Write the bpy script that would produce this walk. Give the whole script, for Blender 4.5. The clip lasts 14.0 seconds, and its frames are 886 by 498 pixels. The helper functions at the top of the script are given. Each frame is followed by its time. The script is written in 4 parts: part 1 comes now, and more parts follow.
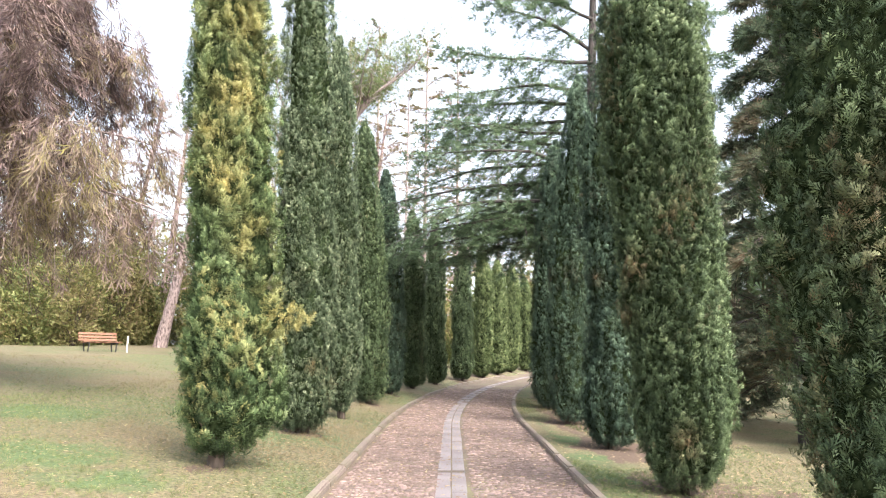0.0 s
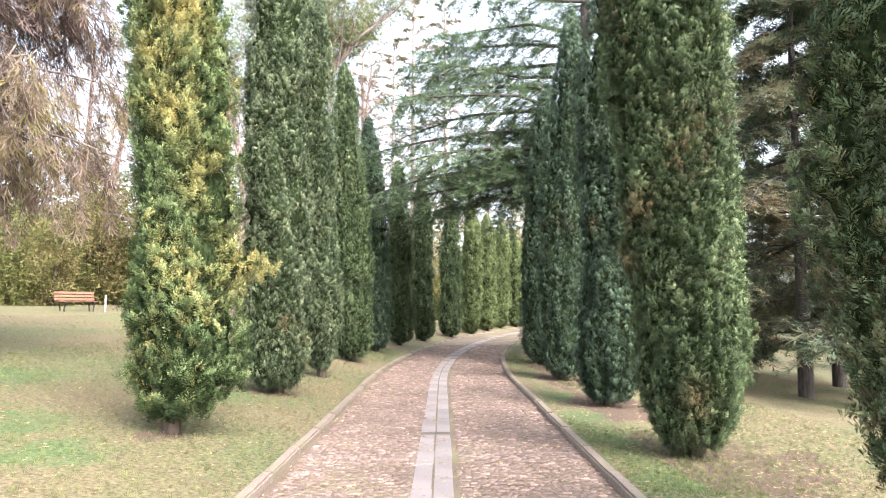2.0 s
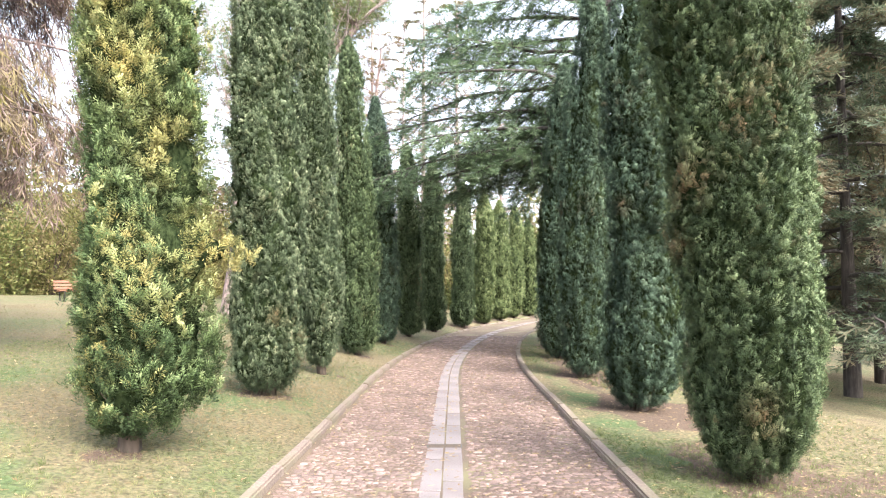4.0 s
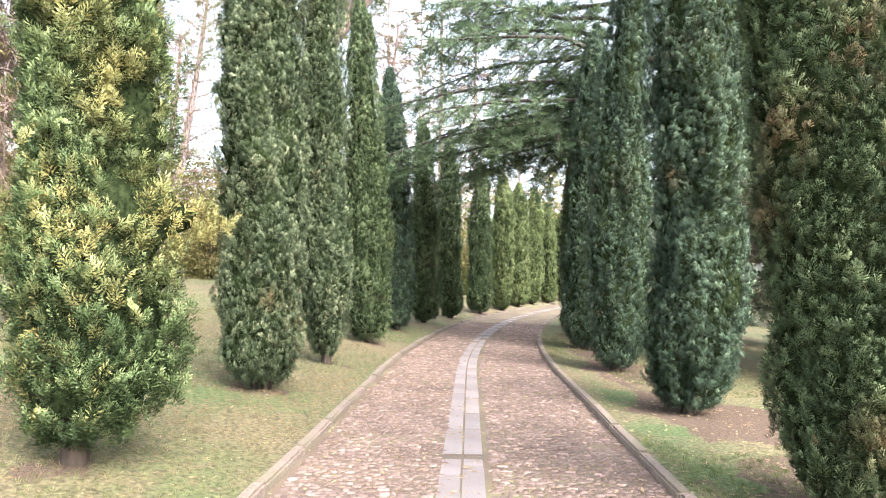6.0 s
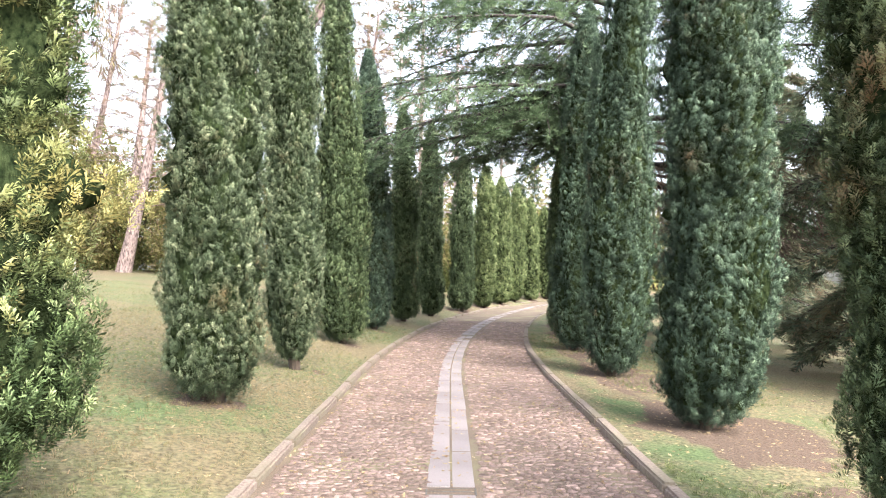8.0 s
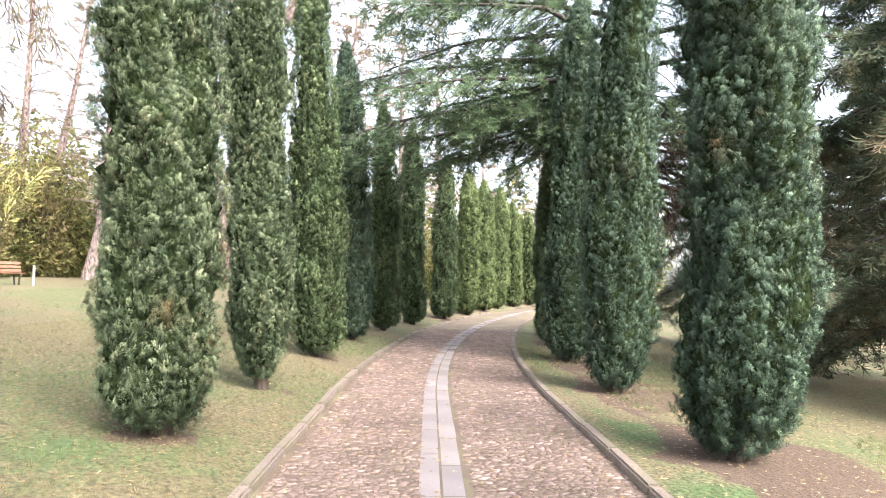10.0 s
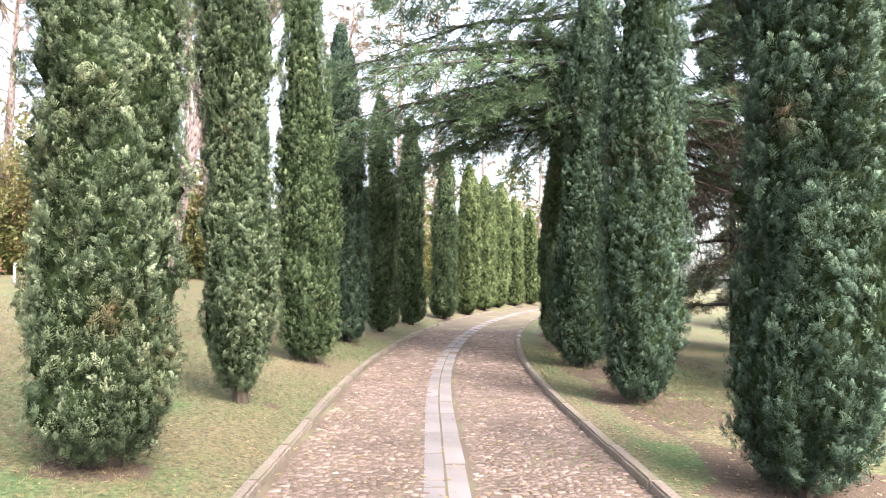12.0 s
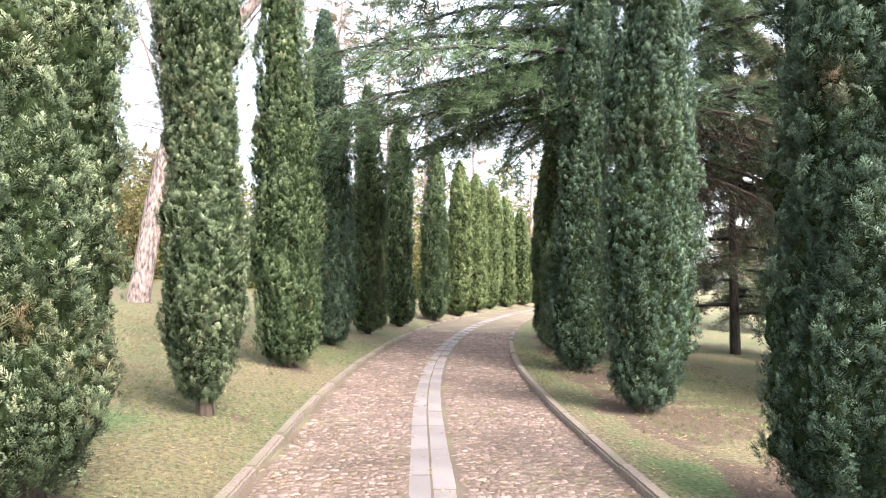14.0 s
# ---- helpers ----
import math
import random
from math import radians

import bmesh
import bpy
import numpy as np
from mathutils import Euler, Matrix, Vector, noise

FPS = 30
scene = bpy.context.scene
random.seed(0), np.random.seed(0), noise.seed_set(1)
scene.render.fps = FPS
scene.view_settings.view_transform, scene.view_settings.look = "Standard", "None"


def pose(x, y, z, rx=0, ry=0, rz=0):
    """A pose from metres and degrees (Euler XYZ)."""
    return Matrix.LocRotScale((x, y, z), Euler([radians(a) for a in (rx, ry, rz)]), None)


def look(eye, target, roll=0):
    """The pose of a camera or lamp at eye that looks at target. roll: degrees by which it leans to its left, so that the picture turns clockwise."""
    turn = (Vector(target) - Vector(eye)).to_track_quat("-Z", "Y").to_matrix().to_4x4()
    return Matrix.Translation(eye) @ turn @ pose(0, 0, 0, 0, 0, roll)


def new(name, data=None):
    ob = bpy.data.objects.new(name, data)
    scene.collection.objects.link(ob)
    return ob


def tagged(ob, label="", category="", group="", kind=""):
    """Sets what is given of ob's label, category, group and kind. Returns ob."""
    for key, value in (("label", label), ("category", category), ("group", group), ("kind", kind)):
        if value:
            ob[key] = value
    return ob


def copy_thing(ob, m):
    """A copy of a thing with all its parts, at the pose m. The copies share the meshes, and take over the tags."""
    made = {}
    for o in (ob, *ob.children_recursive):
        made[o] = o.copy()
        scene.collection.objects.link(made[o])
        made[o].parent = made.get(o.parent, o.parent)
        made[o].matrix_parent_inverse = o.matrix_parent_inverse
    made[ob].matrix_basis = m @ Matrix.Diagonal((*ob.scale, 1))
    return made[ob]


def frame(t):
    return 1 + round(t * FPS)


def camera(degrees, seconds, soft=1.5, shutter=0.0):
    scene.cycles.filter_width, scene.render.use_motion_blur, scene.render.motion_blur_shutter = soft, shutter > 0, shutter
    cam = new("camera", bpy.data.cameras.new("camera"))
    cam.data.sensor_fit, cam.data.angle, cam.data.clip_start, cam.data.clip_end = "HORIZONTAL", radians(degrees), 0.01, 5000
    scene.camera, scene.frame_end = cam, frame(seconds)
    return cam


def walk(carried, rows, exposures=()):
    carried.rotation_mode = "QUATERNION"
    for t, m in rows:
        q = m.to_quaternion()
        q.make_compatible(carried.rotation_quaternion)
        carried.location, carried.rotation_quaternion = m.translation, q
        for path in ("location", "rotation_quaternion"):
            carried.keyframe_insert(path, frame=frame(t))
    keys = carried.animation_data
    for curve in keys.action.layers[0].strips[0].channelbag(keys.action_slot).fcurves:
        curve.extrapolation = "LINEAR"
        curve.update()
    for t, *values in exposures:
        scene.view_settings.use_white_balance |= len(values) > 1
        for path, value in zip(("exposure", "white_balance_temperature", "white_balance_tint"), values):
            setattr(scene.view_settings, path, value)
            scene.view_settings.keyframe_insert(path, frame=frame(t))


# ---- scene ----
cam = camera(68.1, 14.0, soft=1.1)
PATH = [
    (0, (0.145, 1.308, 1.667), (0.115, 3.283, 1.979), 0.5),
    (0.5, (0.17, 1.453, 1.632), (0.127, 3.432, 1.917), -0.0),
    (1, (0.213, 1.679, 1.626), (0.119, 3.657, 1.905), 1.1),
    (1.5, (0.236, 1.955, 1.613), (0.184, 3.94, 1.853), 0.1),
    (2, (0.236, 2.252, 1.604), (0.238, 4.244, 1.789), -0.1),
    (2.2, (0.237, 2.37, 1.604), (0.21, 4.363, 1.761), -0.5),
    (4.3, (0.264, 3.641, 1.67), (0.226, 5.635, 1.816), 0.1),
    (4.5, (0.258, 3.768, 1.672), (0.226, 5.764, 1.789), 0.5),
    (5, (0.253, 4.071, 1.662), (0.197, 6.066, 1.804), -0.3),
    (5.5, (0.23, 4.392, 1.639), (0.156, 6.387, 1.763), 0.0),
    (6, (0.204, 4.693, 1.634), (0.12, 6.688, 1.739), 0.6),
    (6.5, (0.165, 4.991, 1.635), (0.087, 6.984, 1.772), 0.2),
    (7, (0.15, 5.249, 1.632), (0.091, 7.245, 1.728), -0.2),
    (7.5, (0.147, 5.541, 1.636), (0.072, 7.536, 1.755), 0.2),
    (8, (0.114, 5.84, 1.625), (0.092, 7.837, 1.721), 0.8),
    (8.2, (0.101, 5.96, 1.616), (0.096, 7.955, 1.754), 0.5),
    (10.3, (0.029, 7.094, 1.653), (0.069, 9.091, 1.754), 0.6),
    (10.5, (0.028, 7.228, 1.647), (0.048, 9.227, 1.716), 1.0),
    (11, (0.02, 7.492, 1.635), (0.013, 9.488, 1.752), 0.9),
    (11.5, (0.011, 7.756, 1.651), (0.015, 9.753, 1.766), 0.7),
    (12, (-0.028, 8.002, 1.657), (0.017, 9.998, 1.767), 0.6),
    (12.5, (-0.003, 8.262, 1.667), (0.06, 10.257, 1.791), 1.0),
    (13, (0.019, 8.471, 1.67), (0.07, 10.469, 1.743), 1.8),
    (13.5, (0.017, 8.666, 1.656), (0.068, 10.661, 1.793), 0.7),
    (14, (0.016, 8.813, 1.627), (0.09, 10.809, 1.741), 0.5),
]
walk(cam, [(t, look(eye, target, roll)) for t, eye, target, roll in PATH], exposures=[(0.0, 2.22), (1.5, 2.36), (5.0, 2.47), (14.0, 2.5)])

# ---- sky and sun ----
SUN_AZ, SUN_EL = 142.0, 46.0
world = bpy.data.worlds.new("hazy_sky")
scene.world = world
world.use_nodes = True
wt = world.node_tree
sky = wt.nodes.new("ShaderNodeTexSky")
sky.sky_type, sky.sun_disc = "NISHITA", False
sky.sun_elevation, sky.sun_rotation = radians(SUN_EL), radians(SUN_AZ)
sky.dust_density, sky.air_density, sky.ozone_density = 4.0, 1.0, 1.0
pale = wt.nodes.new("ShaderNodeHueSaturation")
pale.inputs["Saturation"].default_value = 0.47
wt.links.new(sky.outputs["Color"], pale.inputs["Color"])
wt.links.new(pale.outputs["Color"], wt.nodes["Background"].inputs["Color"])
wt.nodes["Background"].inputs["Strength"].default_value = 0.15
sun_data = bpy.data.lights.new("sun", "SUN")
sun_data.energy, sun_data.angle, sun_data.color = 1.35, radians(40.0), (1.0, 0.95, 0.88)
sun = new("sun", sun_data)
SUN_DIR = Vector((math.sin(radians(SUN_AZ)) * math.cos(radians(SUN_EL)), math.cos(radians(SUN_AZ)) * math.cos(radians(SUN_EL)), math.sin(radians(SUN_EL))))
sun.matrix_world = look(SUN_DIR * 60, (0, 0, 0))


# ---- materials ----
def node_material(name):
    m = bpy.data.materials.new(name)
    m.use_nodes = True
    return m, m.node_tree, m.node_tree.nodes["Principled BSDF"]


def noise_node(nt, scale, detail=4.0, stretch=None):
    n = nt.nodes.new("ShaderNodeTexNoise")
    n.inputs["Scale"].default_value, n.inputs["Detail"].default_value = scale, detail
    c = nt.nodes.new("ShaderNodeTexCoord")
    if stretch:
        mp = nt.nodes.new("ShaderNodeMapping")
        mp.inputs["Scale"].default_value = stretch
        nt.links.new(c.outputs["Object"], mp.inputs["Vector"])
        nt.links.new(mp.outputs["Vector"], n.inputs["Vector"])
    else:
        nt.links.new(c.outputs["Object"], n.inputs["Vector"])
    return n.outputs["Fac"]


def ramp_node(nt, fac, stops):
    r = nt.nodes.new("ShaderNodeValToRGB")
    els = r.color_ramp.elements
    while len(els) < len(stops):
        els.new(0.5)
    for e, (at, col) in zip(els, stops):
        e.position, e.color = at, (*col, 1)
    nt.links.new(fac, r.inputs["Fac"])
    return r.outputs["Color"]


def mix_node(nt, fac, a, b, blend="MIX"):
    n = nt.nodes.new("ShaderNodeMix")
    n.data_type, n.blend_type = "RGBA", blend
    if isinstance(fac, float):
        n.inputs["Factor"].default_value = fac
    else:
        nt.links.new(fac, n.inputs["Factor"])
    for value, key in ((a, "A"), (b, "B")):
        sock = [i for i in n.inputs if i.name == key and i.type == "RGBA"][0]
        if isinstance(value, tuple):
            sock.default_value = (*value, 1)
        else:
            nt.links.new(value, sock)
    return [o for o in n.outputs if o.type == "RGBA"][0]


def attr_node(nt, name):
    a = nt.nodes.new("ShaderNodeAttribute")
    a.attribute_name = name
    return a.outputs["Fac"]


def bump_node(nt, bsdf, fac, strength, distance):
    b = nt.nodes.new("ShaderNodeBump")
    b.inputs["Strength"].default_value, b.inputs["Distance"].default_value = strength, distance
    nt.links.new(fac, b.inputs["Height"])
    nt.links.new(b.outputs["Normal"], bsdf.inputs["Normal"])


def foliage_material(name, dark, mid, light, old, translucent=0.18, rough=0.6):
    """Greens from the tint, random tone plus any shade put into it; yellow or brown where the spray is old."""
    m, nt, bsdf = node_material(name)
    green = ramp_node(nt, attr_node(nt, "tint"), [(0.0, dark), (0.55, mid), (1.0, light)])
    col = mix_node(nt, attr_node(nt, "age"), green, old)
    grain = ramp_node(nt, noise_node(nt, 90.0, 2.0), [(0.3, (0.75, 0.75, 0.75)), (0.7, (1.2, 1.2, 1.2))])
    col = mix_node(nt, 1.0, col, grain, "MULTIPLY")
    nt.links.new(col, bsdf.inputs["Base Color"])
    bsdf.inputs["Roughness"].default_value = rough
    bsdf.inputs["Specular IOR Level"].default_value = 0.3
    tr = nt.nodes.new("ShaderNodeBsdfTranslucent")
    nt.links.new(col, tr.inputs["Color"])
    mx = nt.nodes.new("ShaderNodeMixShader")
    mx.inputs["Fac"].default_value = translucent
    nt.links.new(bsdf.outputs["BSDF"], mx.inputs[1])
    nt.links.new(tr.outputs["BSDF"], mx.inputs[2])
    nt.links.new(mx.outputs["Shader"], nt.nodes["Material Output"].inputs["Surface"])
    return m


def bark_material(name, dark, light, stretch=(9, 9, 1.6), strength=0.9):
    m, nt, bsdf = node_material(name)
    ridges = noise_node(nt, 2.2, 6.0, stretch)
    nt.links.new(ramp_node(nt, ridges, [(0.32, dark), (0.62, light)]), bsdf.inputs["Base Color"])
    bsdf.inputs["Roughness"].default_value = 0.9
    bump_node(nt, bsdf, ridges, strength, 0.03)
    return m


def stone_material(name, dark, light, fine=60.0, rough=0.8, per_object=0.0, tint=False, moss=None):
    m, nt, bsdf = node_material(name)
    col = ramp_node(nt, noise_node(nt, fine, 5.0), [(0.3, dark), (0.7, light)])
    blot = ramp_node(nt, noise_node(nt, 1.3, 5.0), [(0.3, (0.78, 0.76, 0.74)), (0.7, (1.12, 1.1, 1.08))])
    col = mix_node(nt, 1.0, col, blot, "MULTIPLY")
    if per_object:
        info = nt.nodes.new("ShaderNodeObjectInfo")
        k = per_object
        own = ramp_node(nt, info.outputs["Random"], [(0.0, (1 - k, 1 - k, 1 - k)), (1.0, (1 + k, 1 + k * 0.9, 1 + k * 0.8))])
        col = mix_node(nt, 1.0, col, own, "MULTIPLY")
    if tint:
        own = ramp_node(nt, attr_node(nt, "tint"), [(0.0, (0.66, 0.62, 0.55)), (0.55, (0.95, 0.93, 0.88)), (0.82, (1.1, 1.07, 1.04)), (1.0, (1.75, 1.7, 1.62))])
        col = mix_node(nt, 1.0, col, own, "MULTIPLY")
    if moss:
        patch = ramp_node(nt, noise_node(nt, 0.8, 6.0), [(0.52, (0, 0, 0)), (0.68, (0.8, 0.8, 0.8))])
        col = mix_node(nt, patch, col, moss)
    nt.links.new(col, bsdf.inputs["Base Color"])
    bsdf.inputs["Roughness"].default_value = rough
    bump_node(nt, bsdf, noise_node(nt, fine * 1.5, 4.0), 0.4, 0.006)
    return m


CYPRESS = foliage_material("cypress_foliage", (0.035, 0.058, 0.026), (0.118, 0.166, 0.078), (0.3, 0.365, 0.195), (0.29, 0.165, 0.095))
CYPRESS_BLUE = foliage_material("cypress_foliage_bluish", (0.027, 0.05, 0.033), (0.096, 0.148, 0.098), (0.235, 0.32, 0.215), (0.26, 0.15, 0.08))
CYPRESS_GREY = foliage_material("cypress_foliage_greyish", (0.04, 0.065, 0.033), (0.15, 0.192, 0.11), (0.4, 0.445, 0.28), (0.3, 0.21, 0.11))
CYPRESS_GOLD = foliage_material("cypress_foliage_golden", (0.04, 0.07, 0.027), (0.155, 0.22, 0.09), (0.42, 0.49, 0.24), (0.66, 0.55, 0.22))
# same cypress for the far curve, sunlight put into a lighter, yellower colour
CYPRESS_SUNNY = foliage_material("cypress_foliage_sunlit", (0.06, 0.09, 0.035), (0.18, 0.23, 0.095), (0.4, 0.45, 0.22), (0.3, 0.22, 0.1), 0.35)
# inner crown: the shade between the shoots is put into this near-black colour
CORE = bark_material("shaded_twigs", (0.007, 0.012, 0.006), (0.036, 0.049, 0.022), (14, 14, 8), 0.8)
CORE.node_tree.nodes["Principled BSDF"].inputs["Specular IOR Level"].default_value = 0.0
CEDAR = foliage_material("cedar_needles", (0.06, 0.095, 0.055), (0.145, 0.21, 0.115), (0.29, 0.38, 0.215), (0.22, 0.16, 0.08), 0.45)
CONIFER = foliage_material("dark_conifer_needles", (0.05, 0.075, 0.05), (0.125, 0.17, 0.11), (0.25, 0.31, 0.2), (0.22, 0.155, 0.1), 0.4)
LARCH = foliage_material("weeping_conifer_needles", (0.075, 0.053, 0.05), (0.21, 0.145, 0.137), (0.4, 0.3, 0.265), (0.25, 0.22, 0.075), 0.3)
PINE = foliage_material("pine_needles", (0.05, 0.08, 0.03), (0.14, 0.2, 0.07), (0.28, 0.33, 0.12), (0.34, 0.22, 0.17), 0.35)
AUTUMN = foliage_material("autumn_leaves", (0.09, 0.09, 0.03), (0.22, 0.21, 0.08), (0.4, 0.38, 0.16), (0.34, 0.225, 0.17), 0.4)
SHRUB = foliage_material("shrub_leaves", (0.06, 0.085, 0.03), (0.16, 0.18, 0.06), (0.34, 0.34, 0.13), (0.3, 0.21, 0.11), 0.35)
GRASS = foliage_material("grass_blades", (0.06, 0.085, 0.03), (0.14, 0.175, 0.065), (0.27, 0.305, 0.125), (0.28, 0.22, 0.13), 0.25)
LITTER = foliage_material("dry_leaves", (0.2, 0.12, 0.07), (0.33, 0.22, 0.13), (0.5, 0.38, 0.25), (0.3, 0.3, 0.1), 0.15)
BARK = bark_material("cypress_bark", (0.03, 0.022, 0.017), (0.095, 0.07, 0.055))
CEDAR_BARK = bark_material("cedar_bark", (0.022, 0.018, 0.017), (0.075, 0.062, 0.058))
DEAD_WOOD = bark_material("dead_wood", (0.07, 0.048, 0.038), (0.2, 0.145, 0.118))
PINE_BARK = bark_material("pine_bark", (0.06, 0.04, 0.038), (0.34, 0.26, 0.245), (6, 6, 2.0))
PALE_BARK = bark_material("pale_bark", (0.16, 0.12, 0.11), (0.42, 0.34, 0.32))
COBBLE = stone_material("cobble_stone", (0.16, 0.117, 0.107), (0.3, 0.222, 0.208), 45.0, 0.75, tint=True)
COBBLE_ONE = stone_material("cobble_stone_single", (0.16, 0.117, 0.107), (0.3, 0.222, 0.208), 45.0, 0.75, per_object=0.45)
BED = stone_material("cobble_bed", (0.1, 0.076, 0.056), (0.2, 0.152, 0.116), 70.0, 0.95, moss=(0.2, 0.19, 0.1))
SLAB = stone_material("slab_stone", (0.205, 0.18, 0.187), (0.3, 0.265, 0.275), 90.0, 0.7, per_object=0.07)
KERB = stone_material("kerb_stone", (0.155, 0.123, 0.106), (0.31, 0.253, 0.222), 40.0, 0.85, per_object=0.06, moss=(0.16, 0.14, 0.095))
IRON = stone_material("grate_iron", (0.05, 0.045, 0.042), (0.11, 0.1, 0.095), 120.0, 0.6)
BENCH_WOOD = bark_material("bench_wood", (0.17, 0.075, 0.05), (0.28, 0.145, 0.095), (1.5, 20, 20), 0.2)
BENCH_IRON = stone_material("bench_iron", (0.03, 0.03, 0.03), (0.07, 0.065, 0.06), 90.0, 0.5)
POST_PAINT = stone_material("post_paint", (0.42, 0.41, 0.4), (0.58, 0.57, 0.55), 60.0, 0.6)

# lawn: green and straw patches, with needle litter and bare soil under the rows
LAWN, nt, bsdf = node_material("lawn")
patch = noise_node(nt, 0.35, 6.0)
fine = noise_node(nt, 24.0, 8.0)
green = ramp_node(nt, fine, [(0.3, (0.04, 0.06, 0.022)), (0.68, (0.16, 0.185, 0.075))])
straw = ramp_node(nt, fine, [(0.3, (0.07, 0.055, 0.03)), (0.68, (0.235, 0.19, 0.11))])
soil = ramp_node(nt, noise_node(nt, 55.0, 6.0), [(0.3, (0.05, 0.034, 0.024)), (0.7, (0.16, 0.105, 0.075))])
mid = noise_node(nt, 5.0, 6.0)
col = mix_node(nt, ramp_node(nt, patch, [(0.4, (0.1, 0.1, 0.1)), (0.6, (1, 1, 1))]), green, straw)
col = mix_node(nt, ramp_node(nt, mid, [(0.46, (0, 0, 0)), (0.6, (0.7, 0.7, 0.7))]), col, straw)
clover = ramp_node(nt, fine, [(0.3, (0.04, 0.068, 0.022)), (0.7, (0.13, 0.18, 0.07))])
patchy = nt.nodes.new("ShaderNodeMath")
patchy.operation = "MULTIPLY"
nt.links.new(noise_node(nt, 2.6, 6.0), patchy.inputs[0])
nt.links.new(attr_node(nt, "lush"), patchy.inputs[1])
col = mix_node(nt, ramp_node(nt, patchy.outputs[0], [(0.2, (0, 0, 0)), (0.42, (1, 1, 1))]), col, clover)
lit = nt.nodes.new("ShaderNodeMath")
lit.operation = "MULTIPLY_ADD"
nt.links.new(noise_node(nt, 1.7, 6.0), lit.inputs[0])
lit.inputs[1].default_value = 1.6
nt.links.new(attr_node(nt, "litter"), lit.inputs[2])
col = mix_node(nt, ramp_node(nt, lit.outputs[0], [(0.9, (0, 0, 0)), (1.0, (1, 1, 1))]), col, soil)
nt.links.new(col, bsdf.inputs["Base Color"])
bsdf.inputs["Roughness"].default_value = 0.95
bump_node(nt, bsdf, fine, 1.0, 0.05)


# ---- mesh helpers ----
rng = np.random.default_rng(7)


def quad_mesh(name, verts, faces, mat, smooth=False, normals=None, **attrs):
    """A mesh of quads or triangles from arrays; attrs are float values per vertex."""
    verts, faces = np.asarray(verts, np.float32), np.asarray(faces, np.int32)
    me = bpy.data.meshes.new(name)
    me.vertices.add(len(verts))
    me.vertices.foreach_set("co", verts.ravel())
    me.loops.add(faces.size)
    me.loops.foreach_set("vertex_index", faces.ravel())
    me.polygons.add(len(faces))
    me.polygons.foreach_set("loop_start", np.arange(len(faces), dtype=np.int32) * faces.shape[1])
    if smooth:
        me.polygons.foreach_set("use_smooth", np.ones(len(faces), bool))
    for key, values in attrs.items():
        me.attributes.new(key, "FLOAT", "POINT").data.foreach_set("value", np.asarray(values, np.float32))
    if normals is not None:
        me.attributes.new("custom_normal", "FLOAT_VECTOR", "POINT").data.foreach_set("vector", np.asarray(normals, np.float32).ravel())
    me.materials.append(mat)
    me.update(calc_edges=True)
    return me


def add(name, mesh, parent=None, label="", kind=""):
    ob = new(name, mesh)
    ob.parent = parent
    return tagged(ob, label=label, kind=kind)


def part(name, bm, material, parent, label=""):
    me = bpy.data.meshes.new(name)
    bm.to_mesh(me)
    bm.free()
    me.materials.append(material)
    return add(name, me, parent, label)


def box(bm, size, at, rot=(0, 0, 0), bevel=0.0):
    made = bmesh.ops.create_cube(bm, size=1.0, matrix=pose(*at, *rot) @ Matrix.Diagonal((*size, 1)))
    if bevel:
        edges = list({e for v in made["verts"] for e in v.link_edges})
        bmesh.ops.bevel(bm, geom=edges, offset=bevel, segments=2, affect="EDGES")


def waves(count, scale, seed):
    """Smooth random field: a function of points (n, 3), about -1 to 1."""
    r = np.random.default_rng(seed)
    k = r.normal(size=(count, 3)) * np.asarray(scale)
    ph = r.uniform(0, 6.28, count)
    return lambda p: np.sin(p @ k.T + ph).sum(1) / math.sqrt(count)


def unit(v):
    return v / np.maximum(np.linalg.norm(v, axis=-1, keepdims=True), 1e-9)


def leaflets(rows):
    """A spray in its own plane: rows of (start u, start v, degrees, length, width) become lozenges."""
    out = []
    for u, v, deg, length, width in rows:
        c, s = math.cos(radians(deg)), math.sin(radians(deg))
        for a, b, w in ((0, 0, 0), (0.45, -0.5, 0.12), (1, 0, -0.06), (0.45, 0.5, 0.12)):
            la, wb = a * length, b * width
            out.append((u + c * la - s * wb, v + s * la + c * wb, w * length))
    return np.array(out)




def plume(count, angle, length, width, round_to=115, reach=0.8, seed=1):
    """A shoot of scale-leaved twiglets as triangles: set round its axis, most on the side that looks outward."""
    r = np.random.default_rng(seed)
    out = []
    for i in range(count):
        u = reach * i / max(1, count - 1)
        az = radians(((i * 0.618) % 1.0 * 2 - 1) * round_to)
        n = np.array((0, math.sin(az), math.cos(az)))
        side = unit(np.array((0, math.cos(az), -math.sin(az))) + 0.5 * r.normal(size=3) * (1, 0, 0) + 0.35 * n * r.normal())
        k = radians(angle * (1.1 - 0.7 * u) + 9 * r.normal())
        way = np.array((math.cos(k), 0, 0)) + n * math.sin(k)
        l = length * (1.15 - 0.4 * u) * r.uniform(0.75, 1.25)
        p = np.array((u, 0, 0)) + n * 0.07
        w = width * r.uniform(0.75, 1.3)
        if i % 3:
            out += [p, p + way * l * 0.8 + side * w * 0.6, p + way * l - side * w * 0.5]
        else:
            out += [p - side * w * 0.4, p + way * l * 0.6 + side * w * 0.55, p + way * l]
    return np.array(out)


